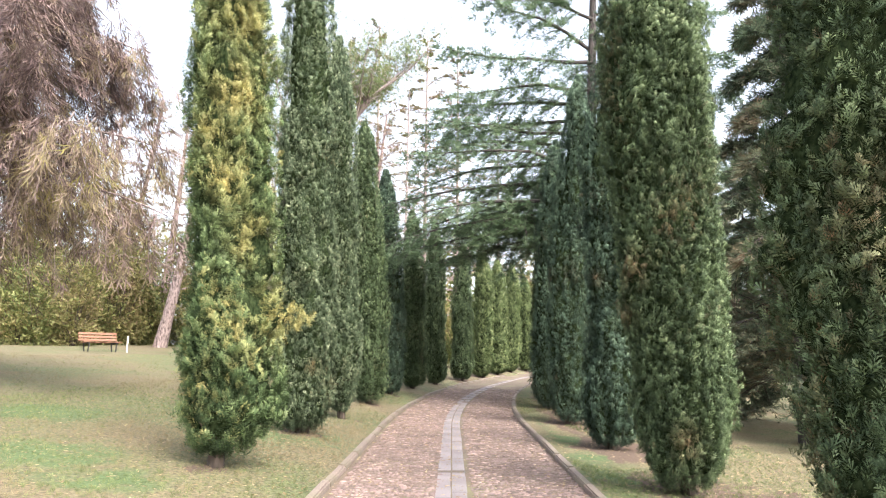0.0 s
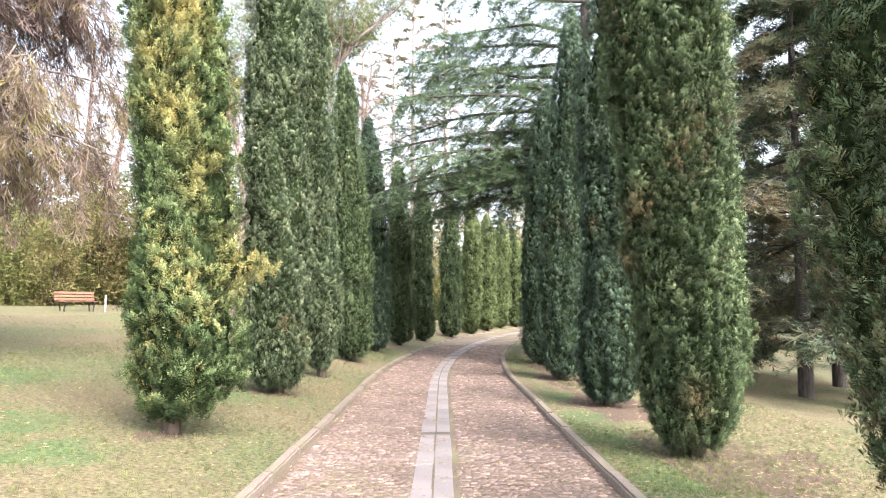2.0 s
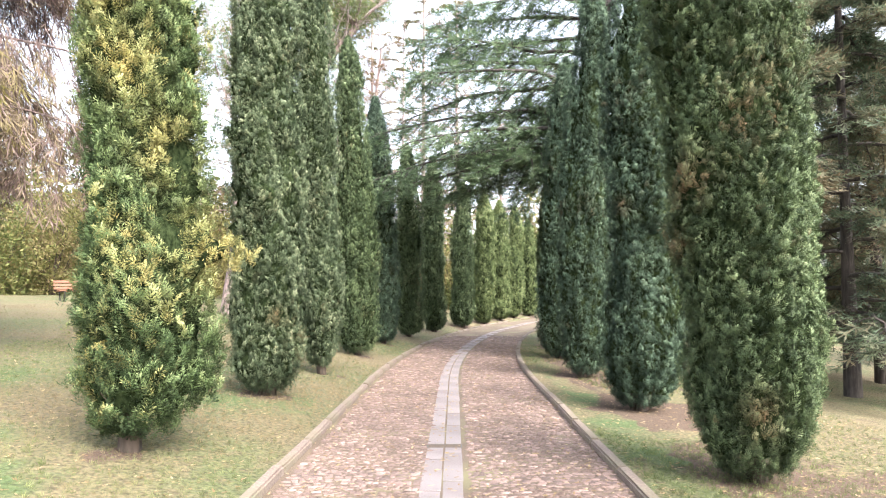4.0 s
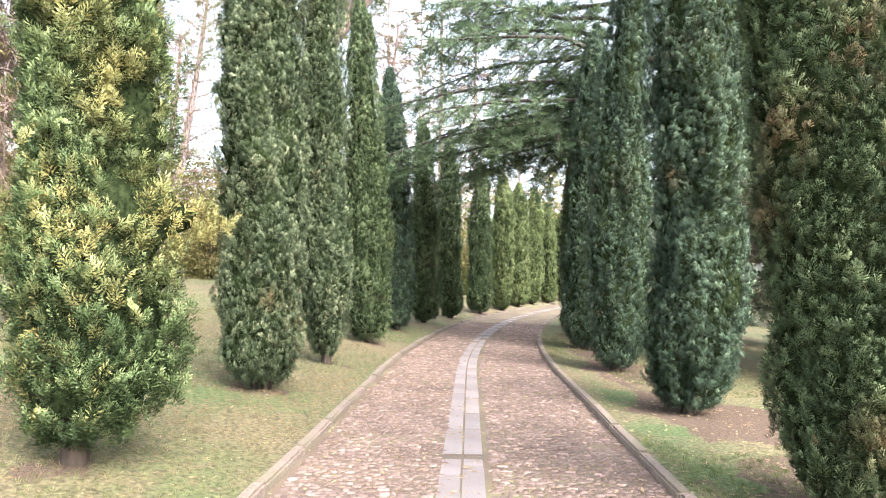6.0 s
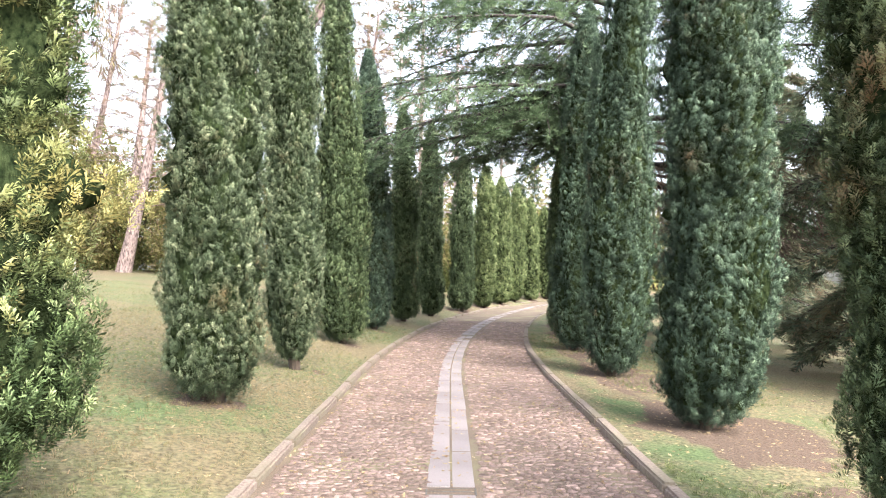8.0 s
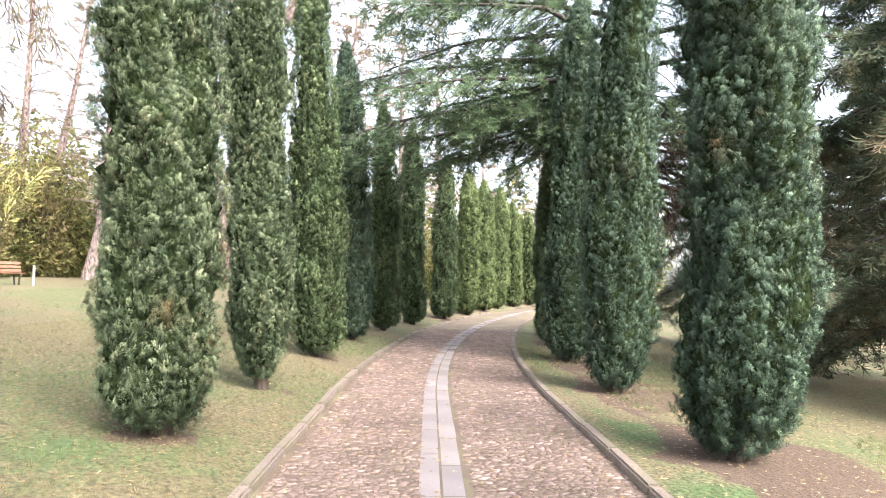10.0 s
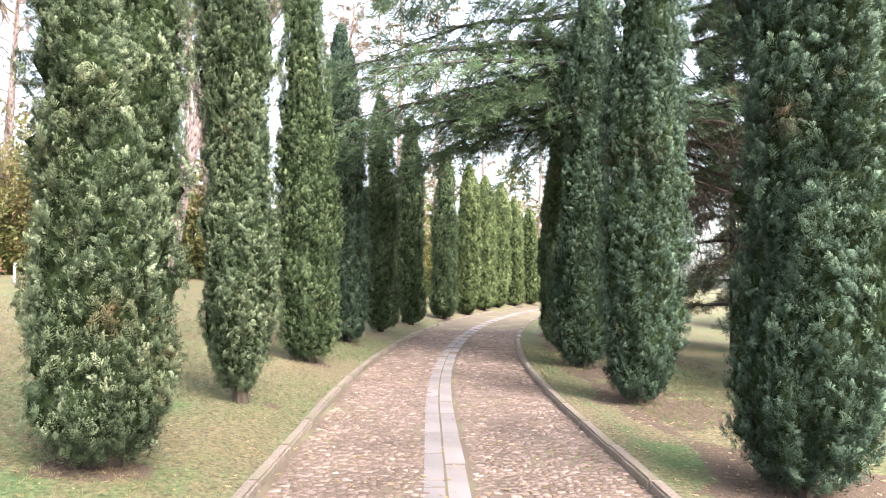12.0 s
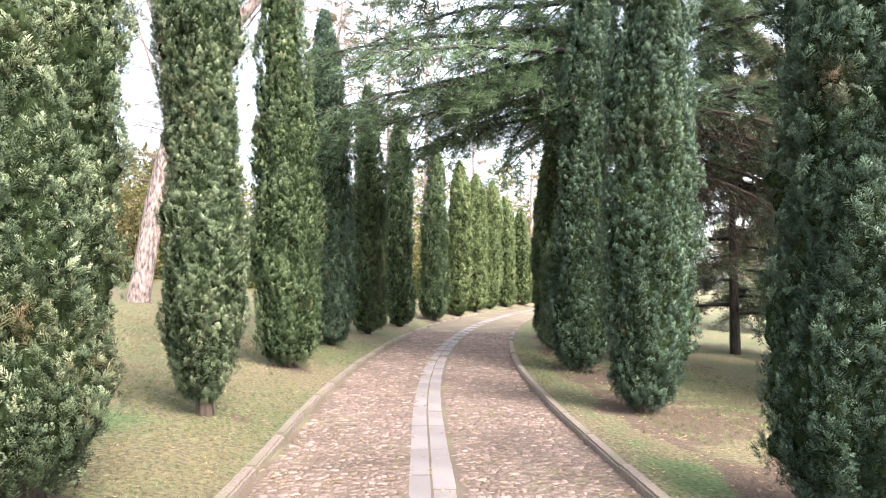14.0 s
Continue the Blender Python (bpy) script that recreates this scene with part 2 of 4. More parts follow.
PLUME_NEAR = plume(32, 60, 0.25, 0.078)
PLUME_FERN = plume(38, 66, 0.22, 0.07, 125, seed=2)
PLUME_MID = plume(18, 60, 0.25, 0.125, seed=3)
PLUME_FAR = plume(8, 54, 0.36, 0.22, seed=4)
SPRAY_THIN = leaflets([(0, 0, 4, 1.0, 0.09), (0.1, 0, 38, 0.7, 0.085), (0.15, 0, -38, 0.7, 0.085)])
SPRAY_NEEDLE = leaflets([(0, 0, 0, 1.0, 0.08), (0.05, 0, 46, 0.42, 0.085), (0.05, 0, -46, 0.42, 0.085), (0.45, 0, 40, 0.4, 0.08), (0.45, 0, -40, 0.4, 0.08)])
SPRAY_STRAND = leaflets([(0, 0, 3, 1.0, 0.05), (0.1, 0, 30, 0.55, 0.05), (0.35, 0, -28, 0.55, 0.05)])
SPRAY_LEAF = leaflets([(0, 0, 14, 0.7, 0.36), (0.3, 0, -24, 0.7, 0.34)])
TUFT = leaflets([(0, 0, 6, 1.0, 0.1), (0, 0.1, 30, 0.8, 0.1), (0, -0.1, -26, 0.85, 0.1)])


def sprays(name, p, axis, length, template, mat, tint, age, roll=None):
    """One mesh of sprays: at p, along axis, each of its own length, tint and age."""
    n, k = len(p), len(template)
    axis = unit(axis)
    side = unit(np.cross(axis, rng.normal(size=(n, 3)))) if roll is None else unit(np.cross(axis, roll))
    nrm = np.cross(axis, side)
    length = np.broadcast_to(np.asarray(length), (n,))[:, None, None]
    t = template[None]
    v = p[:, None] + length * (t[..., 0:1] * axis[:, None] + t[..., 1:2] * side[:, None] + t[..., 2:3] * nrm[:, None])
    return quad_mesh(name, v.reshape(-1, 3), np.arange(n * k).reshape(-1, 4), mat, tint=np.clip(np.asarray(tint)[:, None] + 0.34 * (template[None, :, 0] - 0.5), 0, 1).ravel(), age=np.repeat(np.clip(age, 0, 1), k))


def shoots(name, p, axis, outward, length, template, mat, tint, age, seed):
    """One mesh of plumes: each turned to the outside, with the normals of a rounded tuft."""
    r = np.random.default_rng(seed)
    n, k = len(p), len(template)
    axis = unit(axis)
    side = unit(np.cross(outward, axis) + 0.25 * r.normal(size=(n, 3)))
    nrm = np.cross(axis, side)
    t = template[None] * np.stack([np.ones(n), r.uniform(0.8, 1.25, n) * r.choice((-1, 1), n), r.uniform(0.8, 1.3, n)], -1)[:, None]
    local = t[..., 0:1] * axis[:, None] + t[..., 1:2] * side[:, None] + t[..., 2:3] * nrm[:, None]
    v = p[:, None] + np.asarray(length)[:, None, None] * local
    round_n = unit(local - 0.35 * axis[:, None]) * 0.75 + outward[:, None] * 0.55
    v3 = v.reshape(-1, 3, 3)
    flat = unit(np.cross(v3[:, 1] - v3[:, 0], v3[:, 2] - v3[:, 0]))
    own = round_n.reshape(-1, 3, 3).mean(1)
    turn = (flat * own).sum(1) < 0
    v3[turn] = v3[turn][:, ::-1]
    flat[turn] *= -1
    normals = unit(np.repeat(unit(own)[:, None], 3, 1) * 0.75 + flat[:, None] * 0.5)
    # lighter fresh tips; darker near base and axis, gap shade put into colour
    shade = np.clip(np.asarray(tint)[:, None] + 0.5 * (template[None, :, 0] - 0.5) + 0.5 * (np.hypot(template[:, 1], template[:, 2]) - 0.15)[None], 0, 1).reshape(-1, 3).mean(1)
    shade = np.clip(shade + 0.06 * r.normal(size=len(shade)), 0, 1)
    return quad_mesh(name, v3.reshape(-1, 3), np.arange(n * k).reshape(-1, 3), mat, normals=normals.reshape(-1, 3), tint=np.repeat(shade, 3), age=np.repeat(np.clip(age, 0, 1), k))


class Wood:
    """Collects tapered limbs into one mesh."""

    def __init__(self):
        self.v, self.f, self.n = [], [], 0

    def limb(self, pts, r0, r1, sides=7, wobble=0.08):
        pts = np.asarray(pts, float)
        m = len(pts)
        tan = unit(np.gradient(pts, axis=0))
        ref = np.array((0.31, 0.17, 0.93)) if abs(tan[0][2]) < 0.8 else np.array((0.93, 0.3, 0.1))
        a = unit(np.cross(tan, ref))
        b = np.cross(tan, a)
        r = np.linspace(r0, r1, m)[:, None] * (1 + wobble * rng.normal(size=(m, sides)))
        ang = np.arange(sides) * 2 * math.pi / sides
        ring = pts[:, None] + r[..., None] * (np.cos(ang)[None, :, None] * a[:, None] + np.sin(ang)[None, :, None] * b[:, None])
        self.v.append(ring.reshape(-1, 3))
        i, j = np.meshgrid(np.arange(m - 1), np.arange(sides), indexing="ij")
        j2 = (j + 1) % sides
        self.f.append(np.stack([i * sides + j, i * sides + j2, (i + 1) * sides + j2, (i + 1) * sides + j], -1).reshape(-1, 4) + self.n)
        self.n += m * sides

    def mesh(self, name, mat):
        return quad_mesh(name, np.concatenate(self.v), np.concatenate(self.f), mat, smooth=True)


# ---- plan: the line of the drive and the lie of the ground ----
HALF_L, HALF_R, KERB_W = 1.5, 1.64, 0.12


def line_x(y):
    y = np.asarray(y, float)
    e = np.clip(y - 16.5, 0, None)
    return 0.145 + np.where(e < 45, e * e / 150.0, 13.5 + (e - 45) * 0.6)


def drive_z(y):
    e = np.clip(np.asarray(y, float) - 20, 0, 60)
    return 0.011 * e * e / (e + 6)


def ground_z(x, y):
    x, y = np.asarray(x, float), np.asarray(y, float)
    d = x - line_x(y)
    left = np.clip(-d - HALF_L - KERB_W, 0, None)
    right = np.clip(d - HALF_R - KERB_W, 0, None)
    up = 0.055 + 0.3 * (1 - np.exp(-left / 1.6)) + 0.05 * np.minimum(left, 22) + 0.03 * np.clip(left - 4, 0, 10)
    down = 0.055 - 0.07 * np.minimum(right, 22) * (right / (right + 1.0))
    z = np.where(d < 0, up, down)
    inside = (d > -HALF_L - 0.1) & (d < HALF_R + 0.1)
    bumps = 0.018 * np.sin(x * 1.9 + 0.7 * y) * np.sin(y * 1.3 - 0.5 * x) * np.clip((left + right) * 2, 0, 1)
    return np.where(inside, -0.12, z + bumps) + drive_z(y)


def on_ground(x, y, dz=0.0):
    return float(x), float(y), float(ground_z(x, y)) + dz


# rows of cypresses along the drive: x, y, height, radius, lean to +x in degrees, lean to +y
LEFT_ROW = [(-2.68, 9.45, 10.0, 0.57, -1.0, 0), (-2.5, 13.15, 9.8, 0.58, -1.2, 0), (-2.29, 16.1, 9.0, 0.42, -2.2, 0), (-2.2, 20.3, 8.4, 0.55, -2.4, 0), (-1.98, 24.1, 7.9, 0.47, -2.2, 0), (-1.4, 27.6, 7.2, 0.46, -1.0, 0), (-0.62, 31.2, 7.5, 0.5, -0.5, 0), (0.68, 35.6, 7.2, 0.56, 0, 0), (1.9, 39.5, 7.3, 0.58, 0, 0), (3.0, 43.2, 7.3, 0.58, 0, 0), (4.1, 46.4, 7.4, 0.6, 1.5, 0), (5.5, 49.6, 6.9, 0.6, 1.5, 0), (7.0, 52.8, 6.6, 0.6, 1, 0), (8.8, 56.0, 6.6, 0.6, 1, 0), (10.8, 59.0, 6.6, 0.6, 1, 0)]
RIGHT_ROW = [(3.24, 5.7, 10.0, 0.78, 0.5, 0), (2.95, 9.5, 10.2, 0.66, -1.4, 0), (2.96, 13.25, 10.0, 0.61, 3.2, 0), (2.95, 17.35, 8.8, 0.54, 2.6, 0), (3.05, 21.2, 8.3, 0.56, 2.2, 0), (3.55, 25.4, 6.2, 0.5, 1, 0), (4.05, 28.6, 5.6, 0.5, 0, 0)]

# ---- ground: one sheet to the horizon ----
CYCLES = LEFT_ROW + RIGHT_ROW
ds = np.concatenate([-np.geomspace(2500, 40, 10), np.arange(-36, -12, 3.0), np.arange(-12, -3, 0.6), np.linspace(-3, -HALF_L - KERB_W - 0.04, 7), [-HALF_L - KERB_W - 0.02, -HALF_L - KERB_W + 0.005, -HALF_L - KERB_W + 0.015, -HALF_L - 0.08], np.linspace(-1.2, 1.3, 4), [HALF_R + 0.08, HALF_R + KERB_W - 0.015, HALF_R + KERB_W - 0.005, HALF_R + KERB_W + 0.02], np.linspace(HALF_R + KERB_W + 0.04, 3.6, 8), np.arange(4.2, 13, 0.7), np.arange(14, 40, 3.0), np.geomspace(45, 2500, 10)])
ys = np.concatenate([-np.geomspace(2500, 20, 9), np.arange(-15, 5, 2.5), np.arange(5, 30, 0.4), np.arange(30, 62, 1.0), np.arange(64, 120, 6.0), np.geomspace(130, 3000, 10)])
gd, gy = np.meshgrid(ds, ys)
gx = gd + line_x(np.clip(gy, -100, 130))
gz = ground_z(gx - line_x(np.clip(gy, -100, 130)) + line_x(gy), gy)
nearest = np.min([np.hypot(gx - c[0], (gy - c[1]) * 0.8) for c in CYCLES], axis=0) + np.where(gd < 0, 0.45, 0.0)
litter = np.clip(0.45 - 0.55 * nearest, -0.5, 0.3) + np.where((gd > 2.5) & (gd < 6.5) & (gy > 3), 0.42, 0.0) + np.where((gy > 33) & (gd < 0) & (gd > -6), 0.25, 0)
# greener clover patches: x, y, radius
CLOVER = [(-4.7, 9.2, 1.3), (-3.4, 8.2, 0.8), (2.35, 12.0, 0.6), (2.4, 14.4, 0.55), (2.3, 10.3, 0.5), (-3.3, 15.4, 0.8), (-3.0, 12.4, 0.6), (-6.6, 12.5, 1.4), (2.3, 8.4, 0.5)]


def clover_at(x, y):
    return np.max([np.exp(-((x - cx) ** 2 + (y - cy) ** 2) / (cr * cr)) for cx, cy, cr in CLOVER], axis=0)


w = len(ds)
gi, gj = np.meshgrid(np.arange(len(ys) - 1), np.arange(w - 1), indexing="ij")
gf = np.stack([gi * w + gj, gi * w + gj + 1, (gi + 1) * w + gj + 1, (gi + 1) * w + gj], -1).reshape(-1, 4)
ground = tagged(add("ground", quad_mesh("ground", np.stack([gx, gy, gz], -1).reshape(-1, 3), gf, LAWN, smooth=True, litter=litter.ravel(), lush=np.maximum(clover_at(gx, gy), 0.62 * np.exp(-((gd - 2.15) / 0.3) ** 2)).ravel())), "park lawn, green and straw patches with needle litter", "lawn", kind="structure")


def ribbon(y0, y1, step, offsets, lifts):
    """A strip along the drive: cross-section of offsets and heights swept along its line."""
    y = np.arange(y0, y1, step)
    slope = np.gradient(line_x(y), y)
    n = np.stack([np.cos(np.arctan(slope)), -np.sin(np.arctan(slope))], -1)
    v = np.stack([np.stack([line_x(y) + o * n[:, 0], y + o * n[:, 1], drive_z(y) + h], -1) for o, h in zip(offsets, lifts)], 1)
    m = len(offsets)
    i, j = np.meshgrid(np.arange(len(y) - 1), np.arange(m - 1), indexing="ij")
    return v.reshape(-1, 3), np.stack([i * m + j, i * m + j + 1, (i + 1) * m + j + 1, (i + 1) * m + j], -1).reshape(-1, 4)


def along(y, o, h=0.0):
    """Point at offset o from the drive's line, and the line's turn in degrees."""
    s = (float(line_x(y + 0.1)) - float(line_x(y - 0.1))) / 0.2
    a = math.atan(s)
    return (float(line_x(y)) + o * math.cos(a), y - o * math.sin(a), float(drive_z(y)) + h), -math.degrees(a)


v, f = ribbon(-12, 75, 0.5, [-HALF_L - 0.02, -0.9, 0, 0.9, HALF_R + 0.02], [0.0, 0.0, 0.0, 0.0, 0.0])
drive = tagged(add("road", quad_mesh("road", v, f, BED, smooth=True)), "cobbled park drive with a central slab strip", "drive", kind="structure")

# ---- central strip of paired slabs, with two iron grates ----
STRIP_W = 0.2
strip = tagged(new("pavement_strip"), "pale stone slab strip along the cobbled drive", "paving strip", kind="structure")


def slab_mesh(length):
    bm = bmesh.new()
    box(bm, (STRIP_W - 0.012, length - 0.016, 0.07), (0, 0, -0.035), bevel=0.006)
    me = bpy.data.meshes.new("slab")
    bm.to_mesh(me)
    bm.free()
    me.materials.append(SLAB)
    return me


SLABS = {n: slab_mesh(n) for n in (0.9, 1.1, 1.3)}
GRATES = (10.98, 25.2)
for side in (-1, 1):
    y, i = -6.0 + 0.35 * side, 0
    while y < 60:
        n = (0.9, 1.1, 1.3, 1.1)[(i * 7 + side) % 4]
        stop = [g for g in GRATES if y < g + 0.09 and y + n > g - 0.09]
        if stop:
            if stop[0] - 0.09 - y > 0.15:
                at, turn = along((y + stop[0] - 0.09) / 2, side * STRIP_W / 2, 0.004)
                ob = add("slab", SLABS[1.1], strip)
                ob.matrix_basis = pose(*at, 0, 0, turn) @ Matrix.Diagonal((1, (stop[0] - 0.09 - y) / 1.1, 1, 1))
            y, i = stop[0] + 0.09, i + 1
            continue
        at, turn = along(y + n / 2, side * STRIP_W / 2, 0.004 + random.uniform(-0.003, 0.003))
        ob = add("slab", SLABS[n], strip)
        ob.matrix_basis = pose(*at, random.uniform(-0.2, 0.2), 0, turn + random.uniform(-0.15, 0.15))
        y, i = y + n, i + 1


def drain_grate(y):
    at, turn = along(y, 0, 0.0)
    top = tagged(new("drain_grate"), "rusty iron drain grate set across the slab strip", "drain grate", group="drain grates")
    top.matrix_basis = pose(*at, 0, 0, turn)
    bm = bmesh.new()
    for sx in (-1, 1):
        box(bm, (0.02, 0.17, 0.03), (sx * 0.19, 0, -0.012), bevel=0.003)
    for sy in (-1, 0, 1):
        box(bm, (0.36, 0.018, 0.028), (0, sy * 0.075, -0.0125), bevel=0.003)
    part("rim", bm, IRON, top)
    for i in range(15):
        bm = bmesh.new()
        box(bm, (0.011, 0.148, 0.02), (-0.168 + i * 0.024, 0, -0.013), bevel=0.002)
        part("bar", bm, IRON, top)
    bm = bmesh.new()
    box(bm, (0.4, 0.18, 0.01), (0, 0, -0.07))
    part("sump", bm, CORE, top)


for y in GRATES:
    drain_grate(y)

# ---- kerbs ----
bm = bmesh.new()
box(bm, (KERB_W, 1.182, 0.24), (0, 0, -0.12), bevel=0.02)
kerb_me = bpy.data.meshes.new("kerb_stone")
bm.to_mesh(kerb_me)
bm.free()
kerb_me.materials.append(KERB)
for name, off in (("kerb_left", -HALF_L - KERB_W / 2), ("kerb_right", HALF_R + KERB_W / 2)):
    row = tagged(new(name), "low weathered stone kerb edging the drive", "kerb", kind="structure")
    for i in range(50):
        at, turn = along(-4 + i * 1.2, off, 0.085 + random.uniform(-0.012, 0.012))
        ob = add("kerb_stone", kerb_me, row)
        ob.matrix_basis = pose(*at, random.uniform(-0.3, 0.3), random.uniform(-1.5, 1.5), turn + random.uniform(-0.4, 0.4)) @ Matrix.Diagonal((1, 1.0 if i < 16 else 1.015, 1, 1))


# ---- cypresses ----
def cypress(x, y, height, radius, lean, count, length, material, core, seed, lobes=0.13, template=PLUME_NEAR, out=0.35, gaps=0.0, bumps=(), spots=(), age=(0.0, 0.0), label="", bare=0.1, jag=0.14, low=0.6, clump=0.028):
    """A column of upright sprays round a twiggy core, on one or more short stems."""
    r = np.random.default_rng(seed)
    big = waves(14, (2.6, 2.6, 1.0), seed)
    small = waves(22, (11, 11, 4.5), seed + 1)
    patchy = waves(10, (3.2, 3.2, 2.2), seed + 2)
    tufts = waves(26, (21, 21, 10), seed + 5)
    shape = lambda h: np.interp(h, [0, 0.015, 0.04, 0.075, 0.12, 0.45, 0.7, 0.85, 0.94, 1.0], [0.34, 0.58, 0.82, 0.96, 1.0, 0.97, 0.88, 0.68, 0.4, 0.05])

    def surface(h, a):
        z = bare + h * (height - bare)
        u = np.stack([np.cos(a) * radius, np.sin(a) * radius, z], -1)
        e = radius * shape(h) * (1 + lobes * big(u) + jag * small(u)) + clump * tufts(u)
        for ba, bz, bw, bh in bumps:
            da = np.abs((a - radians(ba) + math.pi) % (2 * math.pi) - math.pi) * radius
            e = e + bh * np.exp(-(da / bw) ** 2 - ((z - bz) / (bw * 0.8)) ** 2)
        return e, z, u

    root = tagged(new("cypress"), label, "cypress", group="cypresses along the drive")
    root.matrix_basis = pose(*on_ground(x, y, -0.02), 0, lean, 0)
    # stems
    wood = Wood()
    stems = 1 if seed % 3 else 3
    for k in range(stems):
        a = k * 2.1 + seed
        o = 0.0 if stems == 1 else 0.07
        r0 = 0.1 if stems == 1 else 0.065
        z = np.linspace(-0.12, height * 0.8, 9)
        wood.limb(np.stack([np.cos(a) * o * (1 + z * 0.3) + 0.02 * np.sin(z * 2 + a), np.sin(a) * o * (1 + z * 0.3) + 0.02 * np.cos(z * 1.7), z], -1), r0, 0.02, 9, 0.1)
    for k in range(26):
        a, z0 = r.uniform(0, 6.28), r.uniform(0.12, 0.7)
        rr = r.uniform(0.25, 0.75) * radius * 0.75
        t = np.linspace(0, 1, 5)[:, None]
        p = np.array((0, 0, z0)) * (1 - t) + np.array((math.cos(a) * rr, math.sin(a) * rr, z0 + r.uniform(0.25, 0.7))) * t
        wood.limb(p, 0.016, 0.005, 5)
    add("trunk", wood.mesh("trunk", BARK), root, "short brown trunk with bare twigs")
    # twiggy heart, closed so that no light comes through; its near-black stands for shade
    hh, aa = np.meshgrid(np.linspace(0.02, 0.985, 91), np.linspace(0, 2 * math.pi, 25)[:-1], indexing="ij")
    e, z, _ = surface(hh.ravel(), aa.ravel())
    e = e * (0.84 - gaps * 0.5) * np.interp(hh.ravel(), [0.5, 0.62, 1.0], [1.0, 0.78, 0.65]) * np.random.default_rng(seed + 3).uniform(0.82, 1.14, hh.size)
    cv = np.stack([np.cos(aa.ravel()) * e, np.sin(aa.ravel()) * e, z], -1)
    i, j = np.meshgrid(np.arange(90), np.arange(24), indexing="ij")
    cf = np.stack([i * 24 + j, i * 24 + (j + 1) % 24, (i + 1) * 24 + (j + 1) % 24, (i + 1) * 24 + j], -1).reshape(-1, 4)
    add("inner_crown", quad_mesh("inner_crown", cv, cf, CORE), root, "dense twigs inside the crown, near-black colour standing for shade")
    # plumes that point up and out, closer set low down where the column is passed
    m = count
    h = np.where(r.random(m) < low, r.random(m) * 0.6, r.random(m))
    a = np.where(r.random(m) < 0.5, r.uniform(-1.25, 1.25, m) * math.pi / 2 - math.pi / 2, r.uniform(0, 2 * math.pi, m)) % (2 * math.pi)
    e, z, u = surface(h, a)
    if gaps:
        keep = patchy(u * 1.9) > -1.5 + gaps * 2
        h, a, e, z, u = h[keep], a[keep], e[keep], z[keep], u[keep]
        m = len(h)
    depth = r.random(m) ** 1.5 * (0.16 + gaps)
    outward = np.stack([np.cos(a), np.sin(a), 0 * a], -1)
    field = np.stack([small(u * 0.7 + 3.3), small(u * 0.7 + 7.7), 0 * a], -1)
    shoot = unit(np.array((0, 0, 1.0)) + outward * (out + 0.22 * r.normal(size=m))[:, None] + 0.35 * field + 0.45 * r.normal(size=(m, 3)))
    reach = length * r.uniform(0.5, 1.2, m) * (1 + 0.3 * np.clip((h - 0.6) * 4, 0, 1))
    p = outward * (e * (1 - depth))[:, None] + np.stack([0 * a, 0 * a, z], -1) - shoot * reach[:, None] * 0.75
    p[:, 2] = np.maximum(p[:, 2], bare * 0.6 + 0.16 * r.random(m))
    # random tone; deep shoots and creases darker, crown shade put into the tint
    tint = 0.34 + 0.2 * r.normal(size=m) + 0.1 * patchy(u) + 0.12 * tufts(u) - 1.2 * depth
    old = np.clip(age[0] * (patchy(u + 9.1) * 0.8 + 0.6 * r.normal(size=m) - age[1]), 0, 1)
    for sa, sz, sw, strength in spots:
        da = np.abs((a - radians(sa) + math.pi) % (2 * math.pi) - math.pi) * radius
        old = np.maximum(old, strength * np.exp(-(da / sw) ** 2 - ((z - sz) / sw) ** 2) * (0.3 + r.random(m)))
    old = old * r.uniform(0.7, 1.0, m)
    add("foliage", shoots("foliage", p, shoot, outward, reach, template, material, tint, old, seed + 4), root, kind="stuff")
    return root


PLAIN = "tall columnar dark green cypress on a short trunk, growing in grass"
GREYISH = "tall columnar grey-green cypress on a short trunk, growing in grass"
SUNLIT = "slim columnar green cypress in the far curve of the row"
for k, (x, y, hgt, rad, lean, _) in enumerate(LEFT_ROW):
    if k == 0:
        cypress(x, y, hgt, rad, lean, 9000, 0.18, CYPRESS_GOLD, CORE, 11, 0.27, template=PLUME_FERN, out=0.6, gaps=0.17, clump=0.05, bumps=[(12, 1.85, 0.2, 0.5), (200, 1.4, 0.4, 0.1)], spots=[(-75, 3.5, 0.3, 0.8), (-60, 4.6, 0.4, 0.8), (10, 1.85, 0.35, 0.8), (-35, 2.8, 0.3, 0.7), (-95, 4.1, 0.25, 0.7), (-50, 5.6, 0.5, 0.6)], age=(0.6, 1.0), bare=0.2, label="bushy columnar cypress with yellowing sprays, standing in grass", jag=0.12)
    elif k < 4:
        cypress(x, y, hgt, rad, lean, (0, 13000, 10500, 9000)[k], (0, 0.11, 0.11, 0.125)[k], (None, CYPRESS_GREY, CYPRESS_GREY, CYPRESS)[k], CORE, 20 + k, age=(0.35, 1.0), label=GREYISH if k < 3 else PLAIN, low=(0, 0.5, 0.35, 0.28)[k], spots=[(-60, 1.2, 0.12, 0.9)] if k == 1 else [], bare=(0, 0.08, 0.2, 0.1)[k])
    elif k < 8:
        cypress(x, y, hgt, rad, lean, 7000, 0.18, CYPRESS if k > 4 else CYPRESS_BLUE, CORE, 30 + k, low=0.3, template=PLUME_MID, age=(0.3, 1.1), label=PLAIN)
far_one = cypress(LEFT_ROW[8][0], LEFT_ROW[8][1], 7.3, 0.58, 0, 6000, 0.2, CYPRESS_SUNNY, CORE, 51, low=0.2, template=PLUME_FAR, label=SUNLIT)
